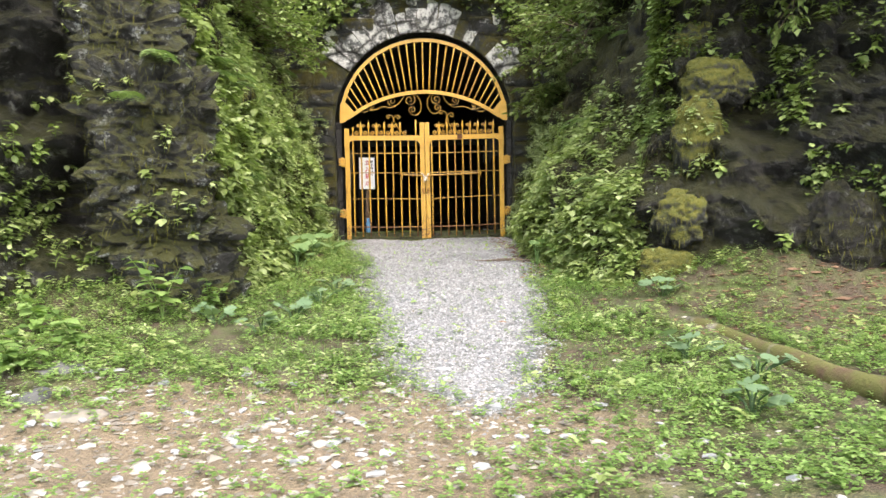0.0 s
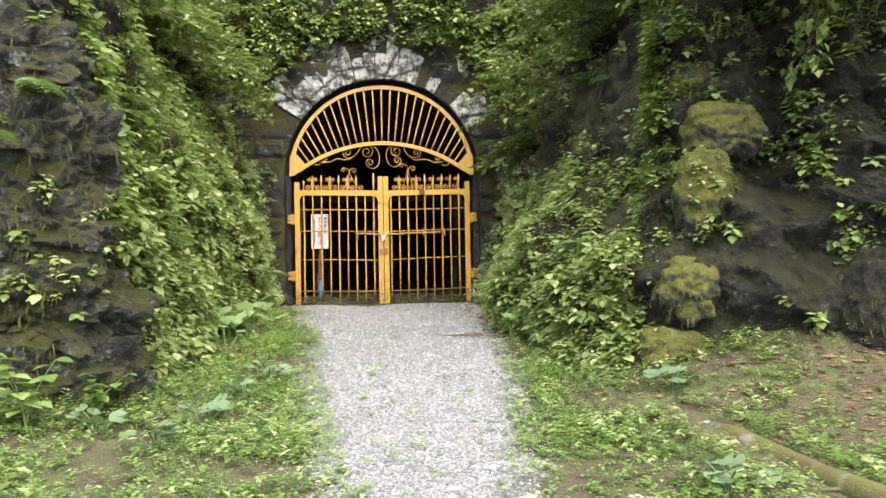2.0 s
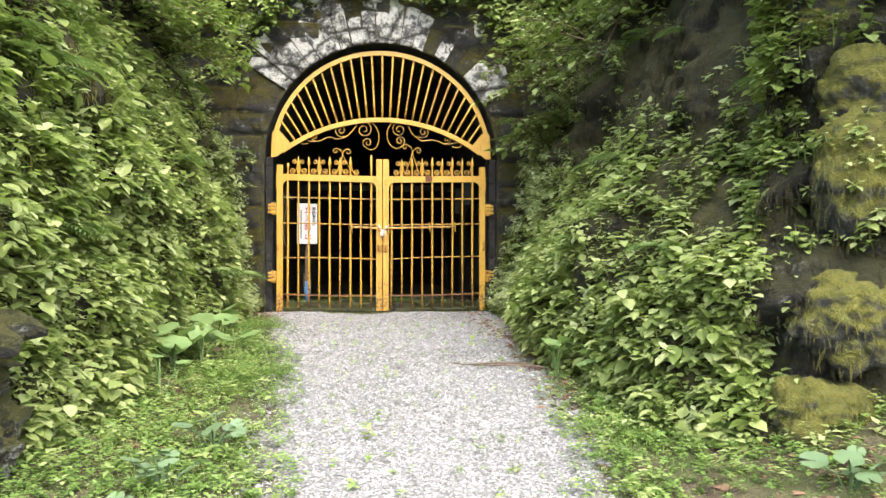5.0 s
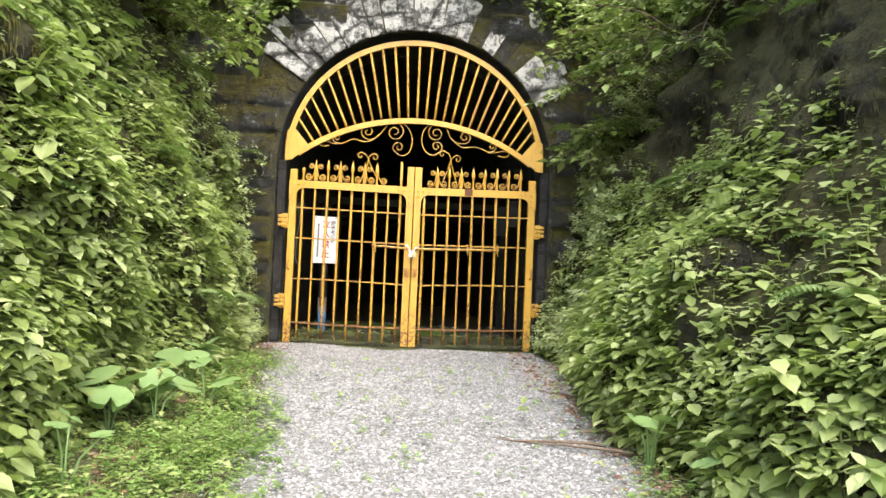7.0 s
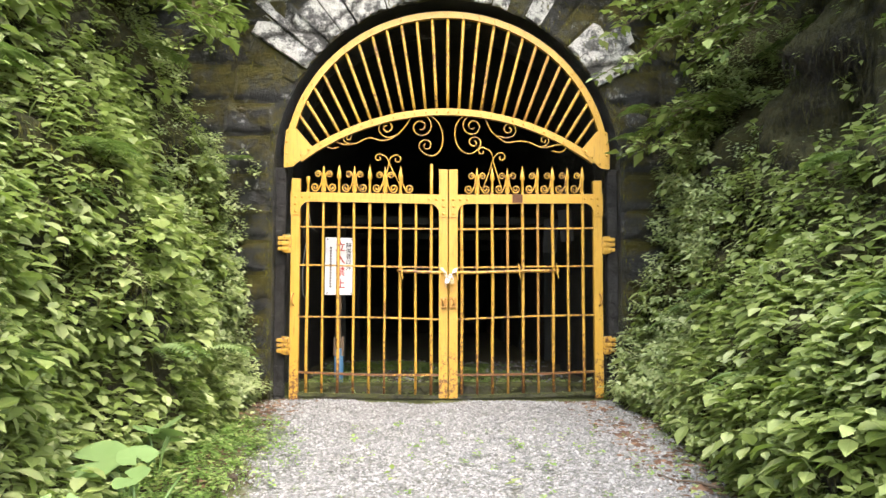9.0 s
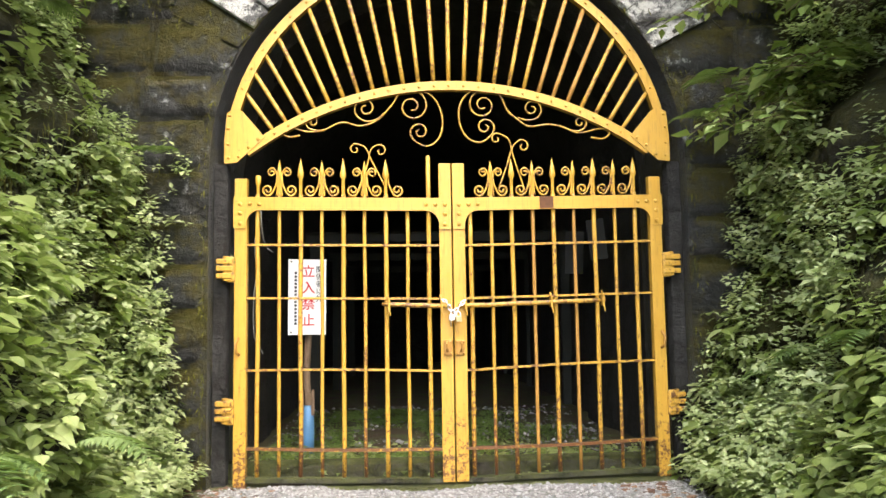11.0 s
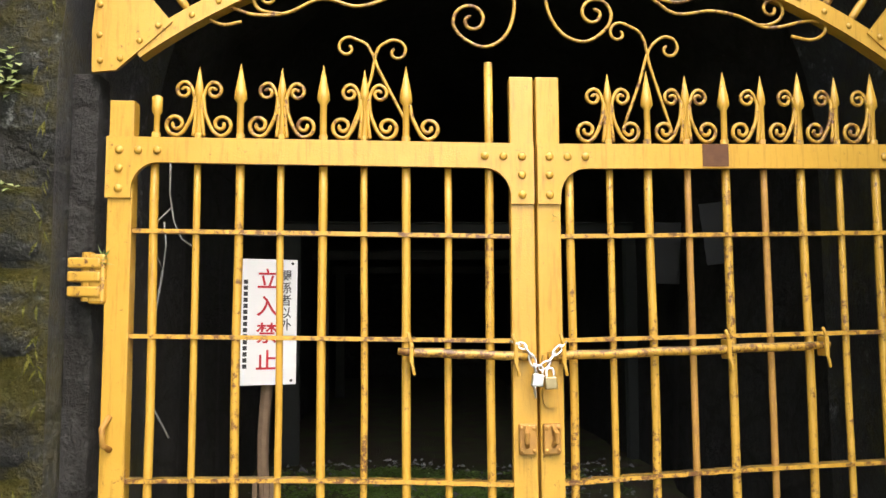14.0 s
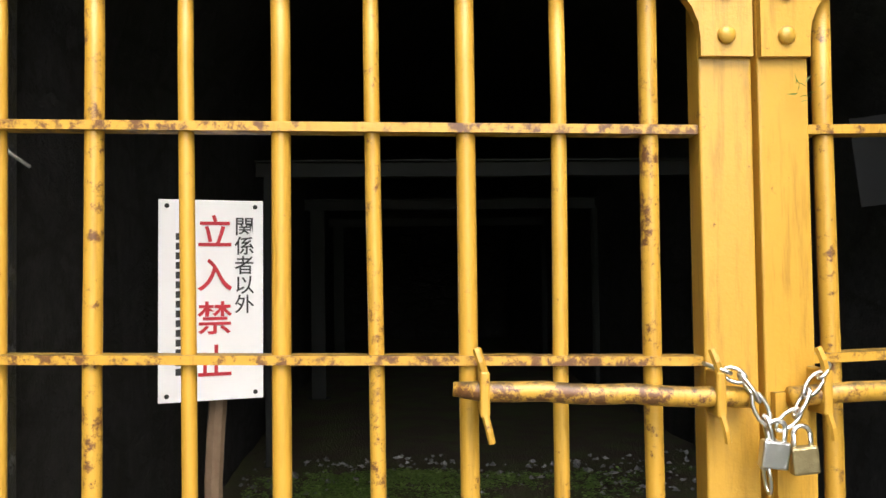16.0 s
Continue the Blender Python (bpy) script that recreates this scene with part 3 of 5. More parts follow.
def gate_leaf(side, name, label):
    """One leaf, side -1 or 1 from the meeting stile, in the gate's own frame: x from the seam, z in the world's height."""
    g = thing(name, label, "gate", (X0 + 0.002, GY - 0.095, 0), "leaves of the tunnel gate")
    s = side
    g.rotation_euler = (0, 0, radians(2.0 if s < 0 else 3.4) * s)   # the leaves bow out towards the meeting stiles
    first = 0.172 if s < 0 else 0.139
    y0, y1 = -0.03, 0.03

    def bx(nm, a, b, z0, z1, ya=y0, yb=y1, bev=0.004, material=YELLOW, label=""):
        bm = bmesh.new()
        box(bm, (min(s * a, s * b), ya, z0), (max(s * a, s * b), yb, z1), bev)
        return part(nm, bm, material, g, label)

    bx("meeting_stile", 0.004, 0.094, 0.70, 3.01)
    bx("hanging_stile", 1.503, 1.594, 0.66, 2.89)
    # top rail plate with rounded gussets at both ends
    o = [(0.005, 2.750), (0.005, 2.520), (0.093, 2.520)]
    o += [(0.093 + 0.10 * (1 - math.cos(radians(a))), 2.550 + 0.105 * math.sin(radians(a))) for a in range(0, 91, 15)]
    o += [(1.506 - 0.10 * (1 - math.cos(radians(a))), 2.550 + 0.105 * math.sin(radians(a))) for a in range(90, -1, -15)]
    o += [(1.506, 2.520), (1.599, 2.520), (1.599, 2.750)]
    bm = bmesh.new()
    extrude_outline(bm, [(s * x, z) for x, z in o], -0.042, -0.02)
    part("top_rail", bm, YELLOW, g)
    bx("rail_flange", 0.1, 1.5, 2.675, 2.747, -0.02, 0.03)
    bolts(g, [(s * x, z) for x, z in ((0.05, 2.700), (0.05, 2.630), (0.05, 2.555), (0.12, 2.700), (0.19, 2.700),
                                      (1.55, 2.700), (1.55, 2.630), (1.55, 2.555), (1.48, 2.700), (1.41, 2.700))], -0.044)
    # cross bars: the lower ones sag a little
    for z, name_z, th in ((2.4, 0.0, 0.0078), (2.01, 0.0, 0.0078), (1.487, 0.008, 0.0078), (0.932, -0.01, 0.011)):
        bm = bmesh.new()
        pts = []
        for i in range(13):
            f = i / 12
            sag = name_z * math.sin(f * math.pi) - (0.02 * f if s > 0 and z < 1.5 else 0) * (-1 if z > 1.4 else 0)
            pts.append((s * (0.09 + 1.42 * f), 0, z + sag))
        for i in range(12):
            a, b = pts[i], pts[i + 1]
            lo, hi = min(a[0], b[0]), max(a[0], b[0])
            zz = (a[2] + b[2]) / 2
            box(bm, (lo, -0.022, zz - th), (hi, 0.022, zz + th))
        part("crossbar", bm, CRUSTED, g)
    # bottom rail in the moss
    bx("bottom_rail", 0.09, 1.51, 0.69, 0.73, -0.03, 0.03, 0.006, SILL, "mossy bottom rail")
    # upright bars; bars between are thinner
    for i in range(9):
        x = s * (first + 0.157 * i)
        bare_top = (s < 0 and i in (0, 1)) or (s > 0 and i == 0)
        r = 0.0165 if i % 2 == 0 else 0.0135
        m = RUSTYBAR if (s > 0 and i in (3, 5)) else WORN if (s > 0 or i % 3 == 0) else YELLOW
        bm = bmesh.new()
        top = 2.69 if bare_top else 2.775
        if s < 0 and i == 0:
            top = 3.07
        lean = rng.uniform(-0.004, 0.004)
        tube(bm, [(x + lean * math.sin(k * 1.1), 0, 0.70 + (top - 0.70) * k / 8) for k in range(9)], r, 10)
        part("upright_bar", bm, m, g, "rusted upright bar" if m is RUSTYBAR else "", True)
        if not bare_top:
            short = s < 0 and i == 8
            h = 0.17 if short else (0.30 if i % 2 == 0 else 0.285)
            bm = bmesh.new()
            n = 10
            if short:
                prof = [(0, 0.8), (0.55, 0.8), (0.62, 1.4), (0.95, 1.4), (1.0, 0.5)]
            elif i % 2 == 0:
                prof = [(0, 0.9), (0.48, 0.9), (0.54, 1.75), (0.62, 1.6), (1.0, 0.06)]
            else:
                prof = [(0, 0.8), (0.56, 0.8), (0.6, 1.3), (0.7, 1.15), (1.0, 0.06)]
            rings = [[bm.verts.new((x + 0.0145 * w * math.cos(k * math.tau / n), 0.0145 * w * math.sin(k * math.tau / n) * 0.8, 2.75 + h * f)) for k in range(n)] for f, w in prof]
            for a, b in zip(rings, rings[1:]):
                for k in range(n):
                    bm.faces.new((a[k], a[(k + 1) % n], b[(k + 1) % n], b[k]))
            bm.faces.new(rings[-1])
            part("spearhead", bm, YELLOW, g, smooth=True)
    # small scrolls beside the spears
    both = [(3, (-1, 1)), (5, (-1, 1)), (7, (-1, 1))] if s < 0 else [(1, (-1, 1)), (3, (-1, 1)), (5, (-1,)), (6, (-1,)), (7, (-1,)), (8, (-1,))]
    for i, sides in both:
        x = s * (first + 0.157 * i)
        for d in sides:
            bm = bmesh.new()
            low = scroll(x + d * 0.085, 2.81, 0.043, -90, -d * 1.35, [(x + d * 0.03, 2.835), (x + d * 0.014, 2.925)])
            tube(bm, low, 0.008, 6)
            top = scroll(x + d * 0.055, 2.94, 0.034, 90, d * 1.2, [(x + d * 0.016, 2.915), (x + d * 0.013, 2.835), (x + d * 0.02, 2.765)])
            tube(bm, top, 0.0075, 6)
            part("scroll", bm, TARNISHED, g, smooth=True)
    if s < 0:
        x = s * (first + 0.157 * 2)
        bm = bmesh.new()
        tube(bm, scroll(x + 0.085, 2.81, 0.043, -90, -1.35, [(x + 0.03, 2.835), (x + 0.014, 2.9)]), 0.008, 6)
        part("scroll", bm, TARNISHED, g, smooth=True)
    # forked ornament, bent loose
    bm = bmesh.new()
    if s < 0:
        tube(bm, scroll(-0.709, 3.118, 0.046, 60, -1.0, [(-0.634, 3.13), (-0.585, 3.025), (-0.488, 2.838)]), 0.0065, 6)
        tube(bm, scroll(-0.524, 3.107, 0.05, 120, 1.0, [(-0.593, 3.116), (-0.623, 2.99), (-0.713, 2.753)]), 0.0065, 6)
    else:
        tube(bm, scroll(0.347, 3.197, 0.046, 60, -1.0, [(0.438, 3.195), (0.472, 3.064), (0.559, 2.789)]), 0.0065, 6)
        tube(bm, scroll(0.547, 3.138, 0.053, 120, 1.0, [(0.469, 3.133), (0.425, 2.999), (0.363, 2.836)]), 0.0065, 6)
    part("forked_scroll", bm, TARNISHED, g, "bent forked scroll of yellow iron", True)
    # hinges
    for z in (2.225, 1.20):
        bm = bmesh.new()
        box(bm, (min(s * 1.585, s * 1.65), -0.05, z - 0.10), (max(s * 1.585, s * 1.65), 0.02, z + 0.085), 0.012)
        for dz in (-0.055, 0.0, 0.05):
            box(bm, (min(s * 1.60, s * 1.72), -0.06, z + dz - 0.02), (max(s * 1.60, s * 1.72), 0.01, z + dz + 0.02), 0.008)
        tube(bm, [(s * 1.655, -0.03, z - 0.09), (s * 1.655, -0.03, z + 0.09)], 0.022, 10)
        part("hinge", bm, WORN, g, "rust-spotted yellow hinge")
    # lock keep and pull low on the stiles
    bm = bmesh.new()
    box(bm, (min(s * 0.01, s * 0.075), -0.055, 1.6), (max(s * 0.01, s * 0.075), -0.03, 1.71), 0.006)
    tube(bm, [(s * 0.045, -0.05, 1.63), (s * 0.05, -0.085, 1.65), (s * 0.05, -0.09, 1.68), (s * 0.045, -0.055, 1.7)], 0.009, 8)
    for x in (0.02, 0.066):
        for z in (1.615, 1.695):
            bmesh.ops.create_uvsphere(bm, u_segments=8, v_segments=5, radius=0.008, matrix=Matrix.Translation((s * x, -0.056, z)))
    part("lock_keep", bm, RUSTYBAR, g, "rusty lock keep")
    if s > 0:
        bm = bmesh.new()
        extrude_outline(bm, [(0.012, 1.96)] + [(0.04 - 0.028 * math.cos(radians(a)), 1.795 - 0.03 * math.sin(radians(a))) for a in range(0, 181, 20)] + [(0.068, 1.96)], -0.046, -0.031)
        part("hasp_tongue", bm, YELLOW, g, "round-ended yellow hasp plate")
    bm = bmesh.new()
    tube(bm, [(s * 1.555, -0.03, 1.60), (s * 1.57, -0.06, 1.62), (s * 1.575, -0.062, 1.68), (s * 1.56, -0.03, 1.72)], 0.011, 8)
    part("ring_pull", bm, RUSTYBAR, g, "rusty iron ring pull", True)
    if s > 0:
        bx("rust_patch", 0.655, 0.76, 2.662, 2.749, -0.045, -0.0415, 0.0, DARKRUST, "brown rust patch on the rail")
    # sliding bolt with its brackets
    x1 = 0.515 if s < 0 else 1.13
    bm = bmesh.new()
    tube(bm, [(s * (0.03 + (x1 - 0.03) * k / 10), -0.058, 1.955 + 0.012 * k / 10 + 0.002 * math.sin(k * 2)) for k in range(11)], 0.017, 10, lambda f: 1.0 if f < 0.95 else 0.7)
    rod = part("sliding_bolt", bm, FLAKING, g, "rusty sliding bolt with flaking yellow paint", True)
    for x in ((0.085, 0.465) if s < 0 else (0.085, 0.72, 1.11)):
        bm = bmesh.new()
        box(bm, (s * x - 0.008, -0.08, 1.925), (s * x + 0.008, -0.02, 2.0), 0.004)
        tube(bm, [(s * x, -0.072, 1.995), (s * x - 0.006, -0.075, 2.015), (s * x - 0.012, -0.07, 2.035)], 0.007, 6)
        tube(bm, [(s * x, -0.075, 1.93), (s * x + 0.006, -0.078, 1.905), (s * x + 0.01, -0.075, 1.885)], 0.006, 6)
        part("bracket", bm, YELLOW, rod)
    # each leaf has sunk a little at its meeting stile
    for ob in g.children_recursive:
        for v in ob.data.vertices:
            v.co.z += 0.018 * abs(v.co.x)
    return g


gate_leaf(-1, "gate_leaf", "yellow painted iron gate leaf, chained shut, with spearheads")
gate_leaf(1, "gate_leaf", "yellow painted iron gate leaf with rusted bars and spearheads")


def arch_grille():
    g = thing("arch_grille", "yellow iron fanlight grille with radial bars over the gate", "grille", (X0, GY, 0))
    oh, oz, oc = 1.68, 3.06, 4.69

    def band(half, spring, crown, w, y0, y1, a_lo, nm):
        bm = bmesh.new()
        ring = []
        n = 48
        for k in range(n + 1):
            a = math.pi - radians(a_lo) - k * (math.pi - 2 * radians(a_lo)) / n
            c, si = math.cos(a), math.sin(a)
            po = (half * c, spring + (crown - spring) * si)
            pi_ = ((half - w) * c, spring + (crown - spring - w) * si)
            ring.append([bm.verts.new((x, y, z)) for x, z, y in ((*po, y0), (*po, y1), (*pi_, y1), (*pi_, y0))])
        for u, v in zip(ring, ring[1:]):
            for k in range(4):
                bm.faces.new((u[k], u[(k + 1) % 4], v[(k + 1) % 4], v[k]))
        bm.faces.new(ring[0])
        bm.faces.new(ring[-1][::-1])
        bmesh.ops.recalc_face_normals(bm, faces=bm.faces)
        return part(nm, bm, YELLOW, g)

    band(oh, oz, oc, 0.068, -0.03, 0.03, 0, "outer_band")
    # lower band: a flat segment of a circle
    R, zc, w = 2.51, 1.085, 0.068
    a_end = math.asin(1.50 / R)
    bm = bmesh.new()
    ring = []
    for k in range(41):
        a = -a_end + 2 * a_end * k / 40
        ring.append([bm.verts.new((r * math.sin(a), y, zc + r * math.cos(a))) for r, y in ((R, -0.032), (R + w, -0.032), (R + w, 0.03), (R, 0.03))])
    for u, v in zip(ring, ring[1:]):
        for k in range(4):
            bm.faces.new((u[k], u[(k + 1) % 4], v[(k + 1) % 4], v[k]))
    bm.faces.new(ring[0])
    bm.faces.new(ring[-1][::-1])
    bmesh.ops.recalc_face_normals(bm, faces=bm.faces)
    part("lower_band", bm, YELLOW, g)
    for s in (-1, 1):
        o = [(1.675, 3.035), (1.678, 3.20), (1.66, 3.42), (1.60, 3.45), (1.545, 3.43), (1.38, 3.235), (1.47, 3.15), (1.585, 3.045)]
        bm = bmesh.new()
        extrude_outline(bm, [(s * x, z) for x, z in o], -0.040, -0.02)
        plate = part("corner_plate", bm, YELLOW, g)
        for x, z in ((1.645, 3.08), (1.65, 3.18), (1.65, 3.3), (1.64, 3.4), (1.57, 3.09), (1.50, 3.16), (1.43, 3.22)):
            bm = bmesh.new()
            bmesh.ops.create_uvsphere(bm, u_segments=8, v_segments=5, radius=0.013, matrix=Matrix.Translation((s * x, -0.042, z)) @ Matrix.Diagonal((1, 0.6, 1, 1)))
            part("bolt", bm, YELLOW, plate, smooth=True)
    cz = 1.41
    for k in range(-12, 13):
        a = radians(2.93 * k)
        d = Vector((math.sin(a), 0, math.cos(a)))
        c0 = Vector((0, 0, cz))
        # from the lower band to the outer band
        def solve(inside):
            lo, hi = 1.0, 4.0
            for _ in range(40):
                m = (lo + hi) / 2
                lo, hi = (m, hi) if inside(c0 + d * m) else (lo, m)
            return lo
        r0 = solve(lambda q: math.hypot(q.x, q.z - zc) < R + 0.03)
        r1 = solve(lambda q: q.z < oz or (q.x / (oh - 0.03)) ** 2 + ((q.z - oz) / (oc - oz - 0.03)) ** 2 < 1)
        rusty = k in (6, 7, 8)
        bm = bmesh.new()
        tube(bm, [c0 + d * (r0 + (r1 - r0) * i / 4) for i in range(5)], 0.0165, 8)
        part("radial_bar", bm, RUSTYBAR if rusty else TARNISHED, g, "rusted radial bar" if rusty else "", True)
        for rr in (r0 + 0.004, r1):
            q = c0 + d * rr
            bm = bmesh.new()
            bmesh.ops.create_uvsphere(bm, u_segments=8, v_segments=5, radius=0.0125, matrix=Matrix.Translation((q.x, -0.034, q.z)) @ Matrix.Diagonal((1, 0.6, 1, 1)))
            part("bolt", bm, YELLOW, g, smooth=True)
    # scrollwork hung under the lower band
    runs = (
        scroll(-0.28, 3.474, 0.127, 90, 1.55, [(-0.358, 3.593), (-0.428, 3.493), (-0.541, 3.372), (-0.673, 3.326), (-0.813, 3.353), (-0.952, 3.293), (-1.073, 3.284), (-1.194, 3.314), (-1.252, 3.281), (-1.2, 3.243), (-1.124, 3.255)]),
        scroll(-0.223, 3.276, 0.074, 190, 1.25, [(-0.252, 3.2), (-0.163, 3.169), (-0.082, 3.224), (-0.05, 3.344), (-0.074, 3.47), (-0.145, 3.567), (-0.252, 3.6)]),
        scroll(-0.632, 3.46, 0.088, 225, 1.4, [(-0.621, 3.36), (-0.541, 3.379), (-0.485, 3.427)]),
        scroll(-1.029, 3.356, 0.053, 210, 1.25, [(-1.049, 3.302), (-0.969, 3.289)]),
        scroll(0.259, 3.484, 0.115, 95, -1.6, [(0.303, 3.6)]),
        scroll(0.271, 3.312, 0.071, 0, -1.25, [(0.317, 3.248), (0.231, 3.196), (0.138, 3.231), (0.079, 3.346), (0.087, 3.491), (0.159, 3.584), (0.242, 3.602)]),
        scroll(0.328, 3.588, 0.011, 90, -0.3, [(0.393, 3.552), (0.445, 3.443), (0.517, 3.375), (0.606, 3.318), (0.751, 3.331), (0.859, 3.314), (0.986, 3.265), (1.169, 3.297), (1.227, 3.268), (1.178, 3.22), (1.083, 3.23)]),
        scroll(0.634, 3.453, 0.081, -55, -1.4, [(0.607, 3.365), (0.527, 3.382)]),
        scroll(1.002, 3.342, 0.053, -50, -1.25, [(0.997, 3.28), (0.946, 3.275)]),
    )
    for pts in runs:
        bm = bmesh.new()
        tube(bm, pts, 0.0075, 6)
        part("scroll", bm, TARNISHED, g, smooth=True)
    return g


arch_grille()

# iron frame members fixed in the opening, dark
fr = thing("door_frame", "dark iron frame posts and head in the stone opening", "frame", (X0, GY, 0))
for s in (-1, 1):
    bm = bmesh.new()
    box(bm, (min(s * 1.66, s * 1.76), 0.0, 0.4), (max(s * 1.66, s * 1.76), 0.12, 3.04), 0.006)
    part("frame_post", bm, CAVE, fr)

# sill under the gate
bm = bmesh.new()
box(bm, (X0 - 1.76, GY - 0.16, 0.45), (X0 + 1.76, GY + 0.14, 0.685), 0.03)
sill = part("gate_sill", bm, SILL)
tagged(sill, "low mossy stone sill under the gate", "sill", kind="structure")
bm = bmesh.new()
box(bm, (X0 - 1.74, GY + 0.1, 0.5), (X0 + 1.74, GY + 0.24, 0.83), 0.03)
kerb = part("gate_kerb", bm, SILL)
tagged(kerb, "mossy low stone kerb just behind the gate bars", "kerb", kind="structure")

# chain and padlocks on the meeting stiles
chain = thing("chain", "shiny galvanised chain looped round the meeting stiles", "chain", (X0, GY - 0.095, 0.005))
way = [(-0.10, -0.055, 2.005), (-0.075, -0.07, 1.995), (-0.052, -0.075, 1.985), (-0.034, -0.085, 1.955), (-0.022, -0.09, 1.92), (-0.014, -0.09, 1.885), (-0.024, -0.09, 1.85), (-0.02, -0.09, 1.812)]
way2 = [(0.10, -0.055, 2.0), (0.08, -0.07, 1.985), (0.052, -0.08, 1.96), (0.03, -0.088, 1.93), (0.0, -0.092, 1.91)]
for line in (way, way2):
    for i, (a, b) in enumerate(zip(line, line[1:])):
        a, b = Vector(a), Vector(b)
        d = (b - a).normalized()
        sidev = d.cross(Vector((0, 1, 0))).normalized() if i % 2 else Vector((0, 1, 0))
        c, L, W = (a + b) / 2, (b - a).length * 0.72, 0.011
        ring = [c + d * L * math.cos(t) + sidev * W * math.sin(t) for t in [math.tau * k / 12 for k in range(13)]]
        bm = bmesh.new()
        tube(bm, ring, 0.0035, 6)
        part("chain_link", bm, CHROME, chain, smooth=True)
for dx, dz, tilt, m in ((-0.012, 1.872, 8, CHROME), (0.036, 1.862, -4, BRASS)):
    pl = thing("padlock", "small closed brass padlock hung on the chain" if m is BRASS else "small closed steel padlock hung on the chain", "padlock", (X0 + dx, GY - 0.19, dz), "padlocks on the chain")
    pl.rotation_euler = (0, radians(tilt), 0)
    bm = bmesh.new()
    box(bm, (-0.022, -0.01, -0.022), (0.022, 0.01, 0.022), 0.004)
    part("body", bm, m, pl)
    bm = bmesh.new()
    tube(bm, [(-0.014, 0, 0.015), (-0.014, 0, 0.04)] + [(0.014 * -math.cos(t), 0, 0.04 + 0.014 * math.sin(t)) for t in [math.pi * k / 8 for k in range(9)]] + [(0.014, 0, 0.04), (0.014, 0, 0.015)], 0.004, 6)
    part("shackle", bm, CHROME, pl, smooth=True)

# ---- behind the gate ----
SY = 17.42
sign = thing("warning_sign", "white enamel no-entry sign with red and black lettering on a post", "sign", (-0.787, SY - 0.04, 1.742))
sign.rotation_euler = (0, radians(0.3), radians(17))
SW, SH = 0.345, 0.682
bm = bmesh.new()
box(bm, (-SW / 2, -0.004, 0), (SW / 2, 0.004, SH), 0.003)
part("plate", bm, WHITE, sign)
for x in (-0.145, 0.145):
    for z in (0.022, SH - 0.022):
        bm = bmesh.new()
        bmesh.ops.create_uvsphere(bm, u_segments=8, v_segments=5, radius=0.008, matrix=Matrix.Translation((x, -0.005, z)) @ Matrix.Diagonal((1, 0.5, 1, 1)))
        part("screw", bm, STEEL, sign)


def writing(text, x, z, size, step, material, name, bold):
    """Characters one under another in the built-in font."""
    for i, ch in enumerate(text):
        cu = bpy.data.curves.new(name, "FONT")
        cu.body, cu.size, cu.align_x, cu.align_y, cu.extrude = ch, size, "CENTER", "CENTER", 0.0008
        cu.offset = size * bold
        ob = new(name, cu)
        bpy.context.view_layer.update()
        me = bpy.data.meshes.new_from_object(ob.evaluated_get(bpy.context.evaluated_depsgraph_get()))
        bpy.data.objects.remove(ob)
        me.materials.clear()
        me.materials.append(material)
        o = new(name, me)
        o.parent = sign
        o.matrix_basis = pose(x, -0.0062, z - i * step, 90, 0, 0)


writing("立入禁止", 0.01, 0.565, 0.118, 0.147, RED, "red_letter", 0.012)
writing("関係者以外", 0.108, 0.588, 0.068, 0.067, BLACK, "black_letter", 0.007)
# the small line of writing down the other edge, as plain strokes
for k in range(15):
    bm = bmesh.new()
    box(bm, (-0.117, -0.0056, 0.545 - k * 0.0325), (-0.095, -0.0045, 0.568 - k * 0.0325), 0)
    part("small_letter_bar", bm, BLACK, sign)

post = thing("sign_post", "split grey-brown wooden sign post in a blue plastic sleeve", "post", (-0.79, SY + 0.04, 0.62))
bm = bmesh.new()
tube(bm, [(0.012 * math.sin(k), 0, 0.05 + 1.55 * k / 10) for k in range(11)], 0.032, 8)
part("stake", bm, WOOD, post)
bm = bmesh.new()
tube(bm, [(0, 0, 0.0), (0.003, 0, 0.25), (0.0, 0, 0.49)], 0.055, 16)
part("sleeve", bm, BLUE, post, "blue plastic pipe sleeve", True)
bm = bmesh.new()
for dx, h in ((-0.045, 0.62), (0.05, 0.63), (0.02, 0.6)):
    box(bm, (dx - 0.014, -0.045, 0.4), (dx + 0.014, -0.02, h), 0.004)
part("wedge", bm, WOOD, post, "wooden wedges in the sleeve")

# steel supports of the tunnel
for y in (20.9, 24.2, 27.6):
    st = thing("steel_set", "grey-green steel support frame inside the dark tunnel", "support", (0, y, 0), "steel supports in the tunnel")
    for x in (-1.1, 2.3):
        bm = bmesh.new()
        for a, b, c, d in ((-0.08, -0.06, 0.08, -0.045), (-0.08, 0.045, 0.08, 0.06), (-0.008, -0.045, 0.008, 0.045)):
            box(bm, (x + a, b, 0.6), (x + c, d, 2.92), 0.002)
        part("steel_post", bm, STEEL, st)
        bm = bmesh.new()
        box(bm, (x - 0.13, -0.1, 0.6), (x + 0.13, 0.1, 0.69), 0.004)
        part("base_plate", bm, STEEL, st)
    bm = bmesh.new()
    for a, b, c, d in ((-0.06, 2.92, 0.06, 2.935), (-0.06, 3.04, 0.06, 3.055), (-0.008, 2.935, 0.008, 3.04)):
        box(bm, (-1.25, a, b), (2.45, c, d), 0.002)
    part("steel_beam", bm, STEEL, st)

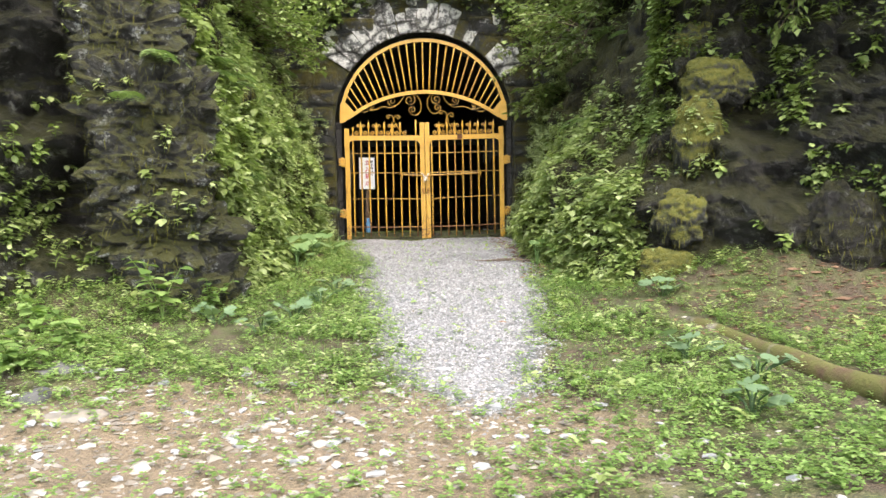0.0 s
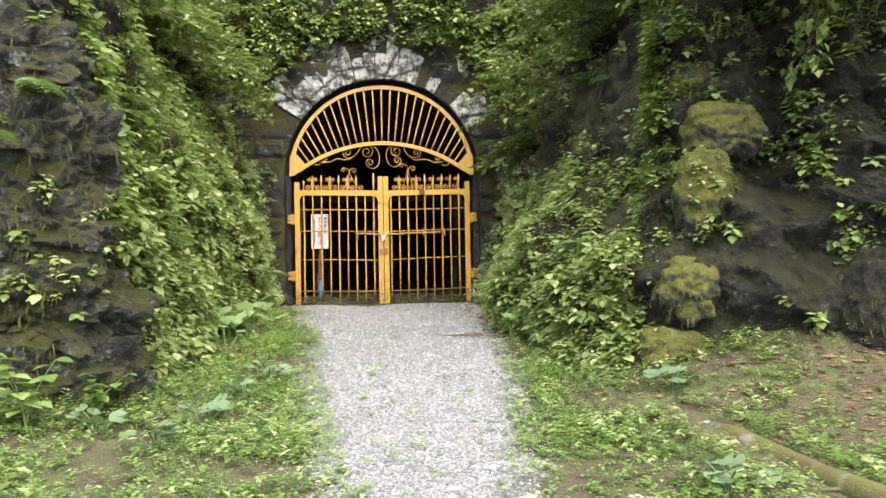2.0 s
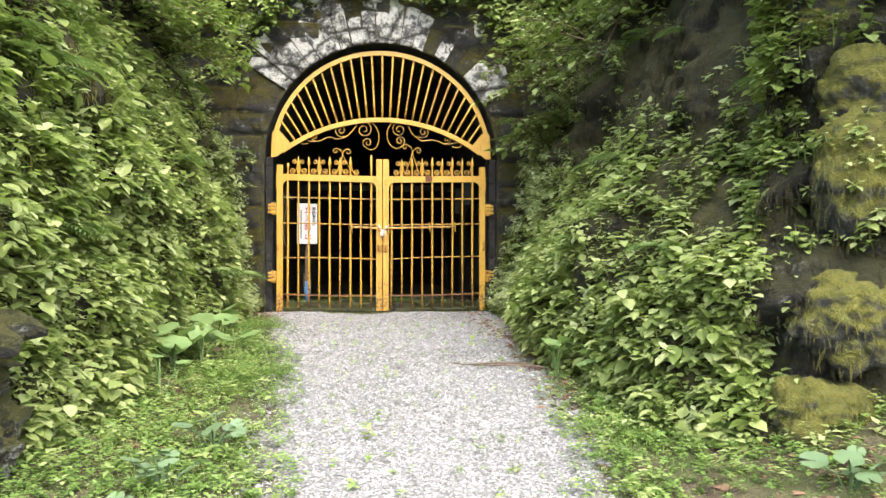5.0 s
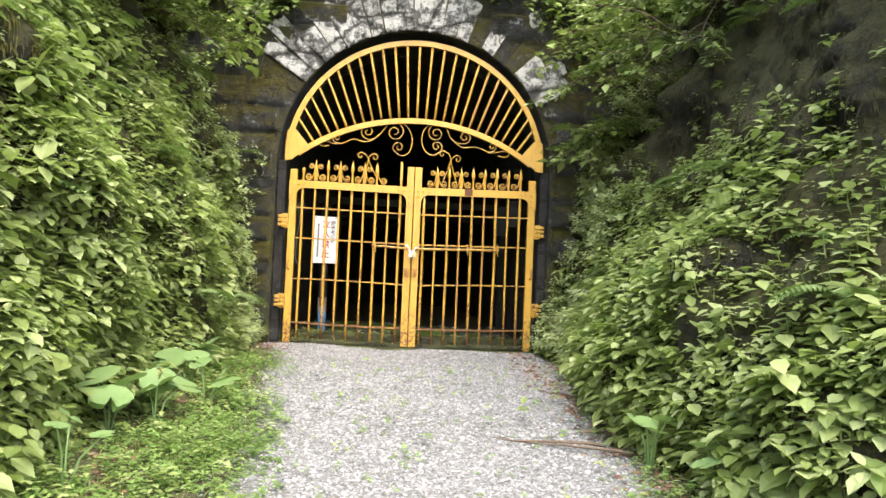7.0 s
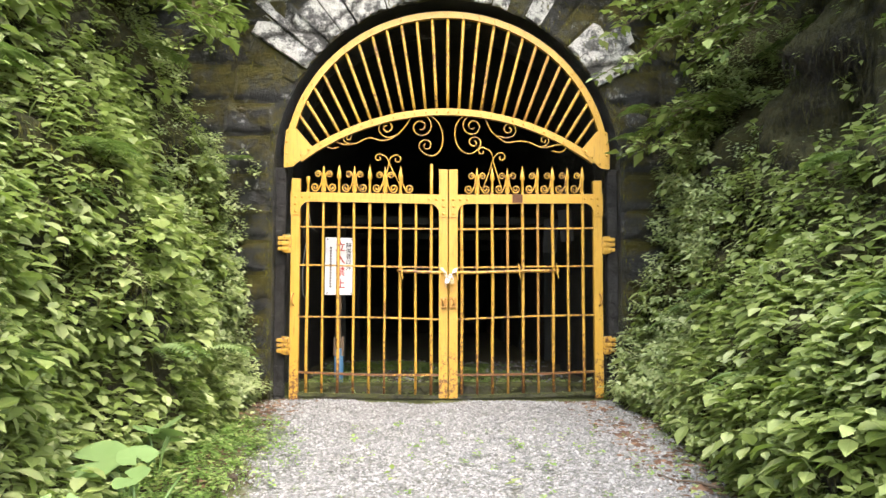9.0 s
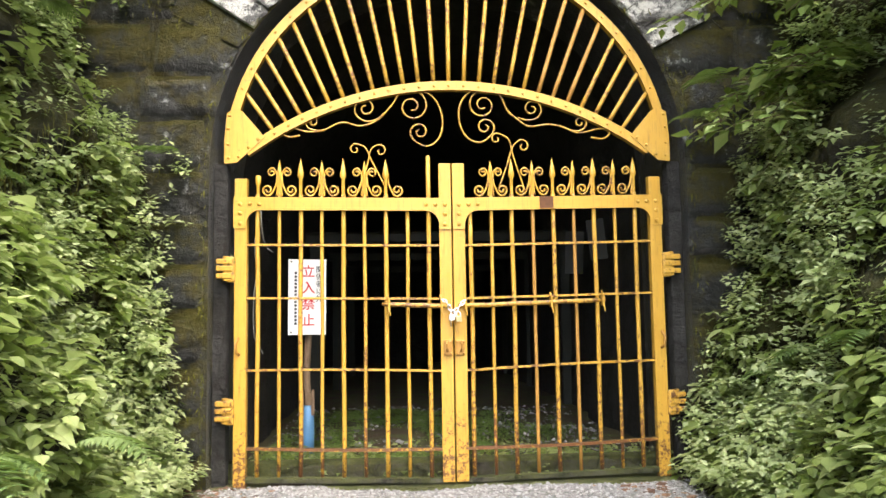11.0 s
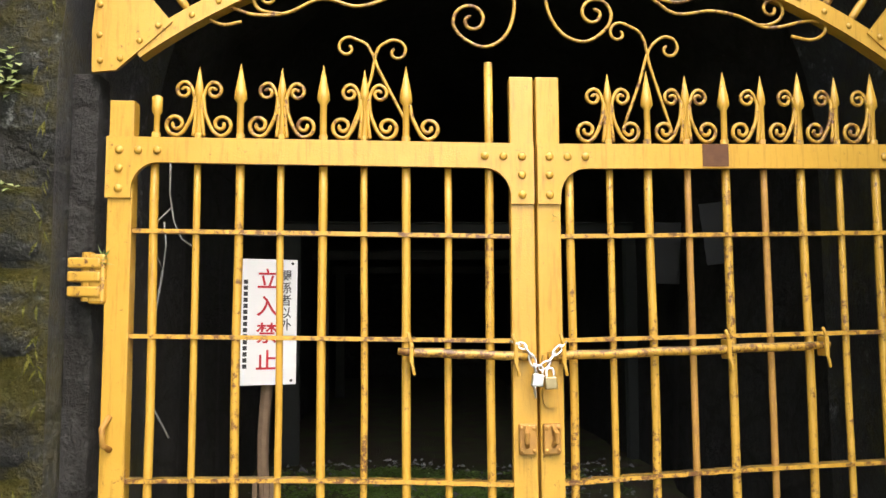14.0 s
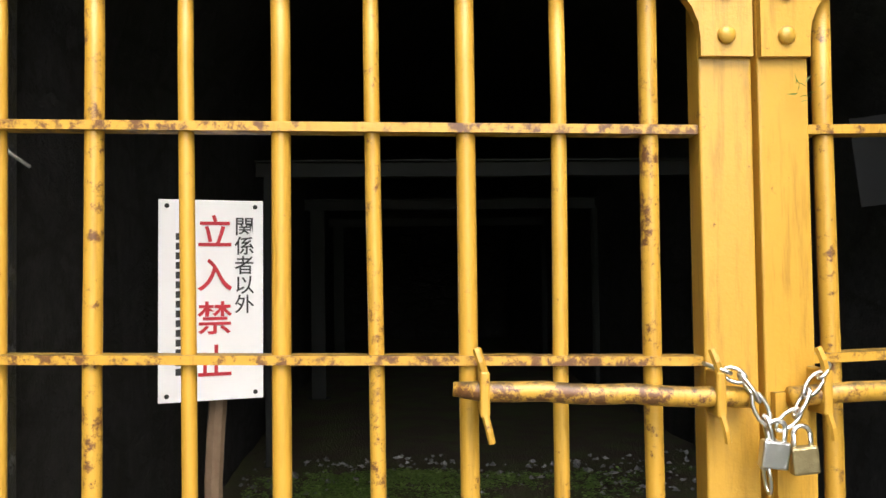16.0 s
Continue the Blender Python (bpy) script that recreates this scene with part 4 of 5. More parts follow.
# pale boards leaning by the tunnel's side, their colour darkened for its gloom
for x, y, z, w, h, tilt in ((2.0, 19.0, 2.35, 0.2, 0.48, 3), (2.1, 18.2, 2.45, 0.18, 0.42, -6)):
    bd = thing("notice_board", "faded notice board hung in the tunnel, coloured dark for the gloom", "board", (x, y, z), "boards in the tunnel")
    bd.rotation_euler = (0, radians(tilt), radians(-12))
    bm = bmesh.new()
    box(bm, (-w / 2, -0.008, 0), (w / 2, 0.008, h), 0.004)
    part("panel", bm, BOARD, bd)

# rope dangling at the wall inside
rp = thing("rope", "pale frayed rope hanging in a loop inside the gate", "rope", (-1.01, 16.32, 0))
bm = bmesh.new()
tube(bm, [(0.0, 0, 2.76), (0.0, 0, 2.62), (0.02, 0, 2.5), (0.05, 0.01, 2.43), (0.09, 0.02, 2.40)], 0.0042, 6)
tube(bm, [(0.01, 0, 2.56), (-0.05, 0, 2.5), (-0.045, -0.01, 2.36), (-0.02, 0, 2.3), (-0.01, 0, 2.4), (-0.02, 0, 2.5)], 0.0042, 6)
tube(bm, [(-0.02, 0, 2.3), (-0.05, 0, 2.1), (-0.06, 0.01, 1.9), (-0.05, 0, 1.75), (0.02, 0, 1.62)], 0.005, 6)
part("strands", bm, ROPE, rp, smooth=True)

# ---- rocks ----
HOLDS = []   # places and outward directions on the rocks where plants can hold


def rock(name, label, place, size, material, seed, turn=0.0, sub=4, group="", block_like=0.0, crag=0.22):
    bm = bmesh.new()
    bmesh.ops.create_icosphere(bm, subdivisions=sub, radius=1)
    v = np.array([q.co[:] for q in bm.verts])
    if block_like:
        m = np.max(np.abs(v), axis=1)[:, None]
        v = v * (1 - block_like) + v / m * block_like * 0.85
    d = 1 + 0.2 * fbm(v * 1.3 + seed * 7.1, 3, seed) + crag * (np.abs(fbm(v * 3.1 + seed, 5, seed + 3)) - 0.3)
    d = d * (1 - 0.07 * np.clip(1.5 - 12 * np.abs(((v[:, 2] * 1.6 + 0.25 * vnoise(v * 1.5, seed)) % 1) - 0.5), 0, 1))
    v = v * d[:, None] * np.array(size)
    for q, c in zip(bm.verts, v):
        q.co = c
    ob = part(name, bm, material, smooth=material not in (ROCK, LEDGE))
    ob.location = place
    ob.rotation_euler = (0, 0, radians(turn))
    if group:
        ca, sa = math.cos(radians(turn)), math.sin(radians(turn))
        w = np.stack([v[:, 0] * ca - v[:, 1] * sa, v[:, 0] * sa + v[:, 1] * ca, v[:, 2]], 1)
        out = w / np.array(size)
        HOLDS.append(np.concatenate([w + np.array(place), out / np.linalg.norm(out, axis=1)[:, None]], 1))
    return tagged(ob, label, "rock", group)


# stacked ledges of the outcrop by the path
for i, (x, y, z, sx, sy, sz) in enumerate(((-2.12, 7.85, 0.55, 0.62, 0.5, 0.45), (-2.26, 7.83, 1.15, 0.6, 0.5, 0.36), (-2.36, 7.86, 1.72, 0.58, 0.5, 0.42), (-2.4, 8.0, 2.35, 0.58, 0.5, 0.46), (-2.62, 8.1, 3.05, 0.6, 0.5, 0.5), (-2.74, 8.25, 3.8, 0.6, 0.5, 0.55))):
    rock("rock_ledge", "wet rock ledge with pale lichen spots and moss, lightened as if lit", (x, y, z), (sx, sy, sz), LEDGE, 20 + i, 9 * (-1) ** i, 5, "ledges of the rock outcrop", 0.8, 0.34)
for i, (x, y, z, sx, sy, sz) in enumerate(((2.8, 8.15, 0.55, 0.36, 0.32, 0.3), (2.7, 8.75, 1.1, 0.24, 0.28, 0.24), (2.95, 8.22, 1.15, 0.34, 0.32, 0.32), (3.2, 8.45, 2.02, 0.26, 0.28, 0.4),  (3.5, 8.65, 2.6, 0.34, 0.32, 0.32), (3.35, 9.1, 3.1, 0.28, 0.3, 0.3), (4.45, 7.75, 0.95, 0.5, 0.4, 0.5), (5.2, 7.45, 1.3, 0.6, 0.5, 0.8))):
    rock("mossy_boulder", "rounded grey boulder thick with yellow-green moss", (x, y, z), (sx, sy, sz), MOSSROCK if i < 6 else ROCK, 40 + i, 37 * i, 5, "mossy boulders in the bank", 0.12, 0.16)
rock("stone", "grey stone lying among weeds", (-2.3, 5.45, 0.16), (0.17, 0.14, 0.14), GREYSTONE, 61, 20, 4, "", 0.3, 0.4)
rock("flat_stone", "flat brown stone on the bare earth", (-1.85, 4.6, 0.13), (0.2, 0.13, 0.05), CHIP, 62, 12, 3)
rock("stone", "small grey stone among weeds", (-2.25, 4.95, 0.16), (0.12, 0.1, 0.08), GREYSTONE, 63, 70, 3)

# fallen log
lg = thing("fallen_log", "mossy fallen log with pale worn patches on the ground", "log", (0, 0, 0))
bm = bmesh.new()
a, b = Vector((2.5, 6.72, 0.25)), Vector((2.96, 3.4, 0.155))
pts = [a.lerp(b, k / 20) + Vector((0.03 * math.sin(k * 0.5), 0, 0.012 * math.sin(k * 0.9))) for k in range(21)]
tube(bm, pts, 0.088, 14, lambda f: 0.85 + 0.25 * f + 0.05 * math.sin(f * 31))
part("trunk", bm, LOGM, lg, smooth=True)
bm = bmesh.new()
c = pts[8]
tube(bm, [c, c + Vector((-0.12, -0.02, 0.02)), c + Vector((-0.22, 0.0, 0.0))], 0.012, 6, lambda f: 1 - 0.7 * f)
part("snag", bm, BARK, lg)

# dead twigs by the foot of the bank
for k, (x, y, ang, L) in enumerate(((1.75, 10.5, 150, 0.9), (1.6, 10.7, 165, 0.7), (1.8, 12.2, 120, 0.5), (1.55, 11.0, 30, 0.35))):
    tw = thing("dead_twig", "thin dead brown twig on the gravel edge", "twig", (x, y, float(ground_z(x, y)) + 0.02), "twigs at the path's edge")
    bm = bmesh.new()
    d = Vector((math.cos(radians(ang)), math.sin(radians(ang)), 0))
    tube(bm, [d * (L * i / 8) + Vector((0.02 * math.sin(i * 1.7 + k), 0.02 * math.cos(i * 1.3), 0.012 * math.sin(i * 0.8) + 0.006)) for i in range(9)], 0.011, 6, lambda f: 1 - 0.7 * f)
    part("stem", bm, BARK, tw, smooth=True)
    bm = bmesh.new()
    tube(bm, [d * (L * 0.4), d * (L * 0.55) + Vector((0.08, 0.05, 0.02)), d * (L * 0.6) + Vector((0.16, 0.04, 0.02))], 0.006, 5, lambda f: 1 - 0.7 * f)
    part("side_shoot", bm, BARK, tw, smooth=True)


# ---- loose stuff: gravel, chips, litter ----
G = np.random.default_rng(7)


def scatter_stones(name, label, xy, size, flat, material):
    """Little angular stones, one mesh."""
    n = len(xy)
    base = np.array([(1, 0, 0), (-1, 0, 0), (0, 1, 0), (0, -1, 0), (0, 0, 1), (0, 0, -1)], float)
    tri = np.array([(0, 2, 4), (2, 1, 4), (1, 3, 4), (3, 0, 4), (2, 0, 5), (1, 2, 5), (3, 1, 5), (0, 3, 5)])
    v = base[None] * G.uniform(0.55, 1.15, (n, 6, 1)) + G.uniform(-0.25, 0.25, (n, 6, 3))
    sc = size * G.lognormal(0, 0.35, n)
    v = v * sc[:, None, None] * np.array([1, 0.75, flat])
    a = G.uniform(0, math.tau, n)
    c, s = np.cos(a)[:, None], np.sin(a)[:, None]
    x, y = v[:, :, 0] * c - v[:, :, 1] * s, v[:, :, 0] * s + v[:, :, 1] * c
    z = rough_z(xy[:, 0], xy[:, 1]) + sc * flat * 0.25
    P = np.stack([x + xy[:, :1], y + xy[:, 1:2], v[:, :, 2] + z[:, None]], 2).reshape(-1, 3)
    F = (tri[None] + 6 * np.arange(n)[:, None, None]).reshape(-1, 3)
    return tagged(np_mesh(name, P, F, material), label, "stones", kind="stuff")


def pick(n, lo, hi, keep):
    q = G.uniform(lo, hi, (n, 2))
    return q[G.uniform(0, 1, n) < keep(q[:, 0], q[:, 1])]


scatter_stones("gravel", "loose angular grey gravel on the path", pick(130000, (-1.4, 4.0), (2.3, 16.0), path_mask), 0.0115, 0.55, PEBBLE)
scatter_stones("stone_chips", "pale flat stone chips on bare earth", pick(16000, (-4, 2.5), (3.5, 7.5), lambda x, y: bare_mask(x, y) ** 1.5 * 0.8 + 0.03), 0.022, 0.35, CHIP)
# larger flat stones lying on the bare earth
stone_meshes = []
for k in range(6):
    bm = bmesh.new()
    bmesh.ops.create_icosphere(bm, subdivisions=1, radius=1)
    for q in bm.verts:
        q.co = Vector((q.co.x * rng.uniform(0.8, 1.2), q.co.y * rng.uniform(0.5, 0.9), q.co.z * 0.28))
    me = bpy.data.meshes.new("flat_stone")
    bm.to_mesh(me)
    bm.free()
    me.materials.append((CHIP, PEBBLE)[k % 2])
    stone_meshes.append(me)
for x, y in pick(700, (-3.2, 3.3), (2.8, 6.0), lambda x, y: bare_mask(x, y) * 0.55 + 0.03):
    o = new("flat_stone", stone_meshes[rng.randrange(6)])
    o.parent = ground
    k = rng.uniform(0.025, 0.065)
    o.matrix_basis = pose(x, y, float(rough_z(x, y)) + 0.006, rng.uniform(-9, 9), rng.uniform(-9, 9), rng.uniform(0, 360)) @ Matrix.Diagonal((k, k, k, 1))
scatter_stones("leaf_litter", "brown dead leaf litter at the foot of the bank", pick(32000, (-3.5, 4.5), (5.5, 16.0), lambda x, y: np.clip(1.0 * np.exp(-((x - 3.9) / 1.4) ** 2 - ((y - 7.0) / 1.1) ** 2) + 0.95 * np.exp(-((np.abs(x - 0.3) - 1.47) / 0.2) ** 2) * (y > 8.5), 0, 1)), 0.032, 0.25, LITTER)
scatter_stones("tunnel_rubble", "dark gravel and stones on the tunnel floor", pick(2600, (-1.3, 16.2), (2.2, 21), lambda x, y: 0.6 + 0 * x), 0.022, 0.6, PEBBLE)

# ---- foliage ----
LEAF8 = np.array([(0, 0, 0), (-0.36, 0.28, 0.05), (0, 0.32, -0.03), (0.36, 0.28, 0.05), (-0.36, 0.62, 0.02), (0, 0.66, -0.06), (0.36, 0.62, 0.02), (0, 1.08, -0.16)])
TRI8 = np.array([(0, 2, 1), (0, 3, 2), (1, 2, 5), (1, 5, 4), (2, 3, 6), (2, 6, 5), (4, 5, 7), (5, 6, 7)])
LEAF4 = np.array([(0, 0, 0), (-0.3, 0.42, 0.05), (0, 0.48, -0.03), (0.3, 0.42, 0.05), (0, 1.05, -0.12)])
TRI4 = np.array([(0, 2, 1), (0, 3, 2), (1, 2, 4), (2, 3, 4)])


def unit(a):
    return a / (np.linalg.norm(a, axis=1)[:, None] + 1e-9)


def leaves(places, along, up, size, width=1.0, fine=True):
    """Vertices and faces of leaves: along is where the tip points, up the way the upper face looks."""
    tmpl, tri = (LEAF8, TRI8) if fine else (LEAF4, TRI4)
    along = unit(along)
    side = unit(np.cross(along, up))
    nrm = np.cross(side, along)
    t = tmpl * np.array([width, 1, 1])
    P = places[:, None] + size[:, None, None] * (side[:, None] * t[None, :, :1] + along[:, None] * t[None, :, 1:2] + nrm[:, None] * t[None, :, 2:3])
    k = len(tmpl)
    F = tri[None] + k * np.arange(len(places))[:, None, None]
    return P.reshape(-1, 3), F.reshape(-1, 3)


def sprigs(at, out, count, size, spread, droop, width=1.0, fine=True, size_var=0.3):
    """Leaves set round the tips of short shoots. at: places, out: the way a shoot points."""
    n = len(at)
    idx = np.repeat(np.arange(n), count)
    m = len(idx)
    shoot = unit(out + G.normal(0, 0.25, (n, 3)))
    ref = np.tile(np.array([[0.0, 0.0, 1.0]]), (n, 1))
    e1 = unit(np.cross(shoot, ref + 0.01))
    e2 = np.cross(shoot, e1)
    k = np.tile(np.arange(count), n)
    ang = k * 2.4 + np.repeat(G.uniform(0, math.tau, n), count) + G.normal(0, 0.2, m)
    rad = e1[idx] * np.cos(ang)[:, None] + e2[idx] * np.sin(ang)[:, None]
    back = (k / max(count - 1, 1))[:, None]
    base = at[idx] - shoot[idx] * back * spread + rad * 0.08 * spread
    along = rad * 0.9 + shoot[idx] * 0.45
    along[:, 2] *= 0.4
    along += np.array([0, 0, -droop]) + G.normal(0, 0.15, (m, 3))
    up = shoot[idx] * 0.3 + np.array([0, 0, 1.0]) + G.normal(0, 0.16, (m, 3))
    s = np.repeat(size * G.lognormal(0, 0.22, n), count) * G.uniform(1 - size_var, 1 + size_var, m)
    return leaves(base, along, up, s, width, fine)


def merge(sets):
    P, F, o = [], [], 0
    for p, f in sets:
        P.append(p)
        F.append(f + o)
        o += len(p)
    return np.concatenate(P), np.concatenate(F)


def bank_points(side, n, u0, u1, h0, h1, keep, stand=0.1):
    """Places on a bank with the outward direction."""
    u, h = G.uniform(u0, u1, n), G.uniform(h0, h1, n)
    p = bank_at(side, u, h)
    ok = G.uniform(0, 1, n) < keep(p, h)
    u, h, p = u[ok], h[ok], p[ok]
    pu, ph = bank_at(side, u + 0.004, h), bank_at(side, u, h + 0.06)
    nrm = unit(np.cross(pu - p, ph - p))
    flip = np.where((nrm[:, 0] * -side) < 0, -1.0, 1.0)
    nrm = nrm * flip[:, None]
    return p + nrm * (stand * G.uniform(0.2, 1.5, len(p)))[:, None], nrm, h


def lush(p, h):
    n = fbm(p * 1.1, 3, 30)
    clump = vnoise(p * 2.6, 31)
    rocky = np.where(p[:, 0] > 0, np.clip((p[:, 0] - 2.75) / 0.3, 0, 1) * np.clip((8.8 - p[:, 1]) / 0.4, 0, 1), np.clip((8.3 - p[:, 1]) / 0.5, 0, 1))
    base = np.where(p[:, 0] > 0, np.clip(np.clip(0.95 - 0.22 * h, 0.45, 0.9) + 0.95 * n + 0.5 * clump, np.clip(0.35 - 0.16 * h, 0.04, 1), 1), np.clip(0.72 + 0.9 * n + 0.5 * clump, 0.12, 1))
    deep = np.clip((p[:, 1] - 11.5) / 1.5, 0, 1)
    steep = np.clip(1.55 - h / 2.2, 0.07, 1)
    high = np.where(p[:, 0] > 0, np.clip(1.35 - h / 1.75, 0.03, 1), np.clip(1.6 - h / 3.4, 0.2, 1) * (1 - deep) + steep * deep)
    return base * high * (1 - np.where(p[:, 0] > 0, np.clip(0.45 + 0.4 * (h - 0.9), 0.3, 0.9), 0.85) * rocky) * np.clip(1.15 - (p[:, 1] - 14.2) / 0.9, 0.6, 1)


def shoots(at, nrm, k=0.6):
    """Stems from the soil out to the leaf tips."""
    return leaves(at - nrm * 0.1 - np.array([0, 0, 0.06]), nrm + np.array([0, 0, k]), np.cross(nrm, np.array([0.3, 0.2, 0.9])), np.full(len(at), 0.16), 0.05, False)


for side in (-1, 1):
    sets = []
    at, nrm, h = bank_points(side, 11500, 0.645, 1.0, 0.0, 4.4, lush, 0.1)
    sets.append(sprigs(at, nrm + np.array([0, 0, 0.6]), 8, 0.064, 0.11, 0.18, 1.0))
    sets.append(shoots(at, nrm))
    at, nrm, h = bank_points(side, 11000, 0.645, 1.0, 0.0, 4.4, lush, 0.07)
    sets.append(sprigs(at, nrm + np.array([0, 0, 0.4]), 7, 0.036, 0.07, 0.2, 1.15, False))
    at, nrm, h = bank_points(side, 2400, 0.645, 1.0, 0.1, 3.6, lush, 0.17)
    sets.append(sprigs(at, nrm + np.array([0, 0, 0.7]), 7, 0.088, 0.15, 0.32, 0.95))
    P, F = merge(sets)
    tagged(np_mesh("bank_foliage", P, F, LEAF), "dense bright green leafy plants covering the bank", "foliage", kind="stuff")
    # sparse plants in the clefts of the rock face
    at, nrm, h = bank_points(side, 9000, 0.42, 0.68, 0.0, 4.6, lambda p, h: np.clip((0.3 if side < 0 else 0.3) + 1.2 * fbm(p * 1.3, 3, 33), 0, 1) * (0.6 if side < 0 else 0.8), 0.1)
    P, F = merge([sprigs(at, nrm + np.array([0, 0, 0.5]), 7, 0.062, 0.10, 0.25), shoots(at, nrm)])
    tagged(np_mesh("cleft_plants", P, F, SHRUB), "scattered leafy plants growing from rock clefts", "foliage", kind="stuff")
    # hanging moss and grass strands on the steep parts
    at, nrm, h = bank_points(side, 52000, 0.6, 1.0, 0.1, 4.3, lambda p, h: np.clip(0.3 + 1.0 * fbm(p * 1.4, 3, 36), 0, 1) * np.clip(h / 1.2, 0.5, 1) * (1 if side < 0 else np.clip(1.7 - h / 3.5, 0.7, 1)), 0.025)
    n = len(at)
    P, F = leaves(at, nrm * 0.25 + np.array([0, 0, -1.0]) + G.normal(0, 0.16, (n, 3)), nrm, G.uniform(0.04, 0.15, n), 0.2, False)
    # right strands take BANK's darker colours for the shade beneath the overhanging shrubs
    tagged(np_mesh("hanging_moss", P, F, MOSSROCK if side < 0 else BANK), "olive moss and grass strands hanging down the bank", "moss", kind="stuff")
    # the leaf cover above the cutting
    at, nrm, h = bank_points(side, 16000, 0.40, 1.0, 4.1, 9.3, lambda p, h: np.clip(0.75 + 0.8 * fbm(p * 0.9, 3, 39), 0.1, 1), 0.3)
    P, F = sprigs(at, nrm + np.array([0, 0, 0.5]), 7, 0.085, 0.14, 0.25, 1.0, False)
    tagged(np_mesh("slope_foliage", P, F, SHRUB), "leafy undergrowth above the cutting", "foliage", kind="stuff")
    # pale small-leaved plants against the portal
    at, nrm, h = bank_points(side, 3600, 0.925, 1.0, 0.05, 3.4, lambda p, h: np.clip(0.55 + 1.2 * fbm(p * 1.7, 2, 44), 0.05, 1) * np.clip((p[:, 1] - 13.9) / 0.6, 0, 1), 0.2)
    wx = G.uniform(1.9, 2.7, 130) * side + X0
    onwall = np.column_stack([wx, np.full(130, FACE - 0.08), G.uniform(0.8, 3.9, 130)])
    onwall = onwall[vnoise(onwall * 1.8, 71) > 0.1]
    at = np.concatenate([at, onwall])
    nrm = np.concatenate([nrm, np.tile(np.array([[0, -1.0, 0.1]]), (len(onwall), 1))])
    P, F = sprigs(at, nrm + np.array([0, -0.5, 0.3]), 8, 0.042, 0.10, 0.15, 1.2, False)
    tagged(np_mesh("pale_plants", P, F, PALE), "pale grey-green small-leaved plants beside the portal", "foliage", kind="stuff")

# plants and moss on the ledges and boulders
hold = np.concatenate(HOLDS)
hold = hold[(hold[:, 4] < 0.5) & (hold[:, 2] > 0.3)]
w = np.clip(0.15 + 1.3 * fbm(hold[:, :3] * 1.6, 3, 47), 0, 1) * np.clip(0.45 + hold[:, 5], 0.15, 1) * 0.11
sel = hold[G.uniform(0, 1, len(hold)) < w]
P, F = merge([sprigs(sel[:, :3] + sel[:, 3:] * 0.06, sel[:, 3:] + np.array([0, 0, 0.5]), 6, 0.055, 0.08, 0.25), shoots(sel[:, :3] + sel[:, 3:] * 0.06, sel[:, 3:])])
tagged(np_mesh("ledge_plants", P, F, LEAF), "small leafy plants growing on the rock ledges", "foliage", kind="stuff")
w = np.clip(0.1 + 1.5 * fbm(hold[:, :3] * 1.9, 3, 48), 0, 1) * 0.16
sel = hold[G.uniform(0, 1, len(hold)) < w * 1.8]
n = len(sel)
P, F = leaves(sel[:, :3], sel[:, 3:] * 0.3 + np.array([0, 0, -1.0]) + G.normal(0, 0.2, (n, 3)), sel[:, 3:], G.uniform(0.04, 0.14, n), 0.2, False)
tagged(np_mesh("ledge_moss", P, F, MOSSROCK), "tufts of olive moss on the rock ledges", "moss", kind="stuff")

# moss and small plants on the portal's stones
n = 60000
q = np.stack([G.uniform(-2.6, 3.5, n), np.full(n, FACE - 0.03), G.uniform(0.7, 5.0, n)], 1)
ex = np.abs(q[:, 0] - X0)
edge_d = np.where(q[:, 2] < SPRING, ex - HALF, (np.hypot(ex / HALF, (q[:, 2] - SPRING) / (CROWN - SPRING)) - 1) * HALF)
w = np.where(edge_d < 0.01, 0, np.clip(-0.1 + 1.2 * fbm(q * np.array([1.2, 1, 3.0]), 3, 58), 0, 1) * 0.5 + 0.35 * np.exp(-(edge_d / 0.05) ** 2))
w = np.where((q[:, 2] > 4.0) & (edge_d < 0.7), w * 0.15, w)
q = q[G.uniform(0, 1, n) < w]
n = len(q)
P, F = leaves(q, np.column_stack([G.normal(0, 0.35, n), -np.abs(G.normal(0.3, 0.2, n)), -np.ones(n)]), np.tile(np.array([[0, -1.0, 0.2]]), (n, 1)), G.uniform(0.02, 0.075, n), 0.35, False)
tagged(np_mesh("portal_moss", P, F, MOSSROCK), "olive moss in tufts on the portal stones", "moss", kind="stuff")

# plants on the portal wall, over the arch
n = 9000
q = np.stack([G.uniform(-4.5, 5.5, n), np.full(n, FACE - 0.06), G.uniform(3.2, 6.6, n)], 1)
dx = (q[:, 0] - X0)
ringd = np.hypot(dx / (HALF + 0.05), np.maximum(q[:, 2] - SPRING, 0) / (CROWN - SPRING + 0.05))
w = np.clip((ringd - 1.36) / 0.25, 0, 1) * np.clip(0.6 + 1.1 * fbm(q * 1.3, 3, 50), 0.03, 1)
w = np.where((np.abs(dx) > 1.8) & (q[:, 2] < 4.2), w * 0.12, w)
q = q[G.uniform(0, 1, n) < w]
q[:, 1] -= G.uniform(0, 0.3, len(q))
out = np.tile(np.array([[0, -1.0, 0.35]]), (len(q), 1))
P, F = merge([sprigs(q, out, 7, 0.075, 0.12, 0.35), shoots(q, unit(out))])
tagged(np_mesh("portal_foliage", P, F, SHRUB), "leafy plants hanging over the stone portal", "foliage", kind="stuff")
n = 13000
q = np.stack([G.uniform(-6, 7, n), np.zeros(n), G.uniform(0, 1, n)], 1)
v = q[:, 2].copy()
v = v ** 2.2
q[:, 1], q[:, 2] = FACE + 0.1 + 7 * v, 5.7 + 7.5 * v
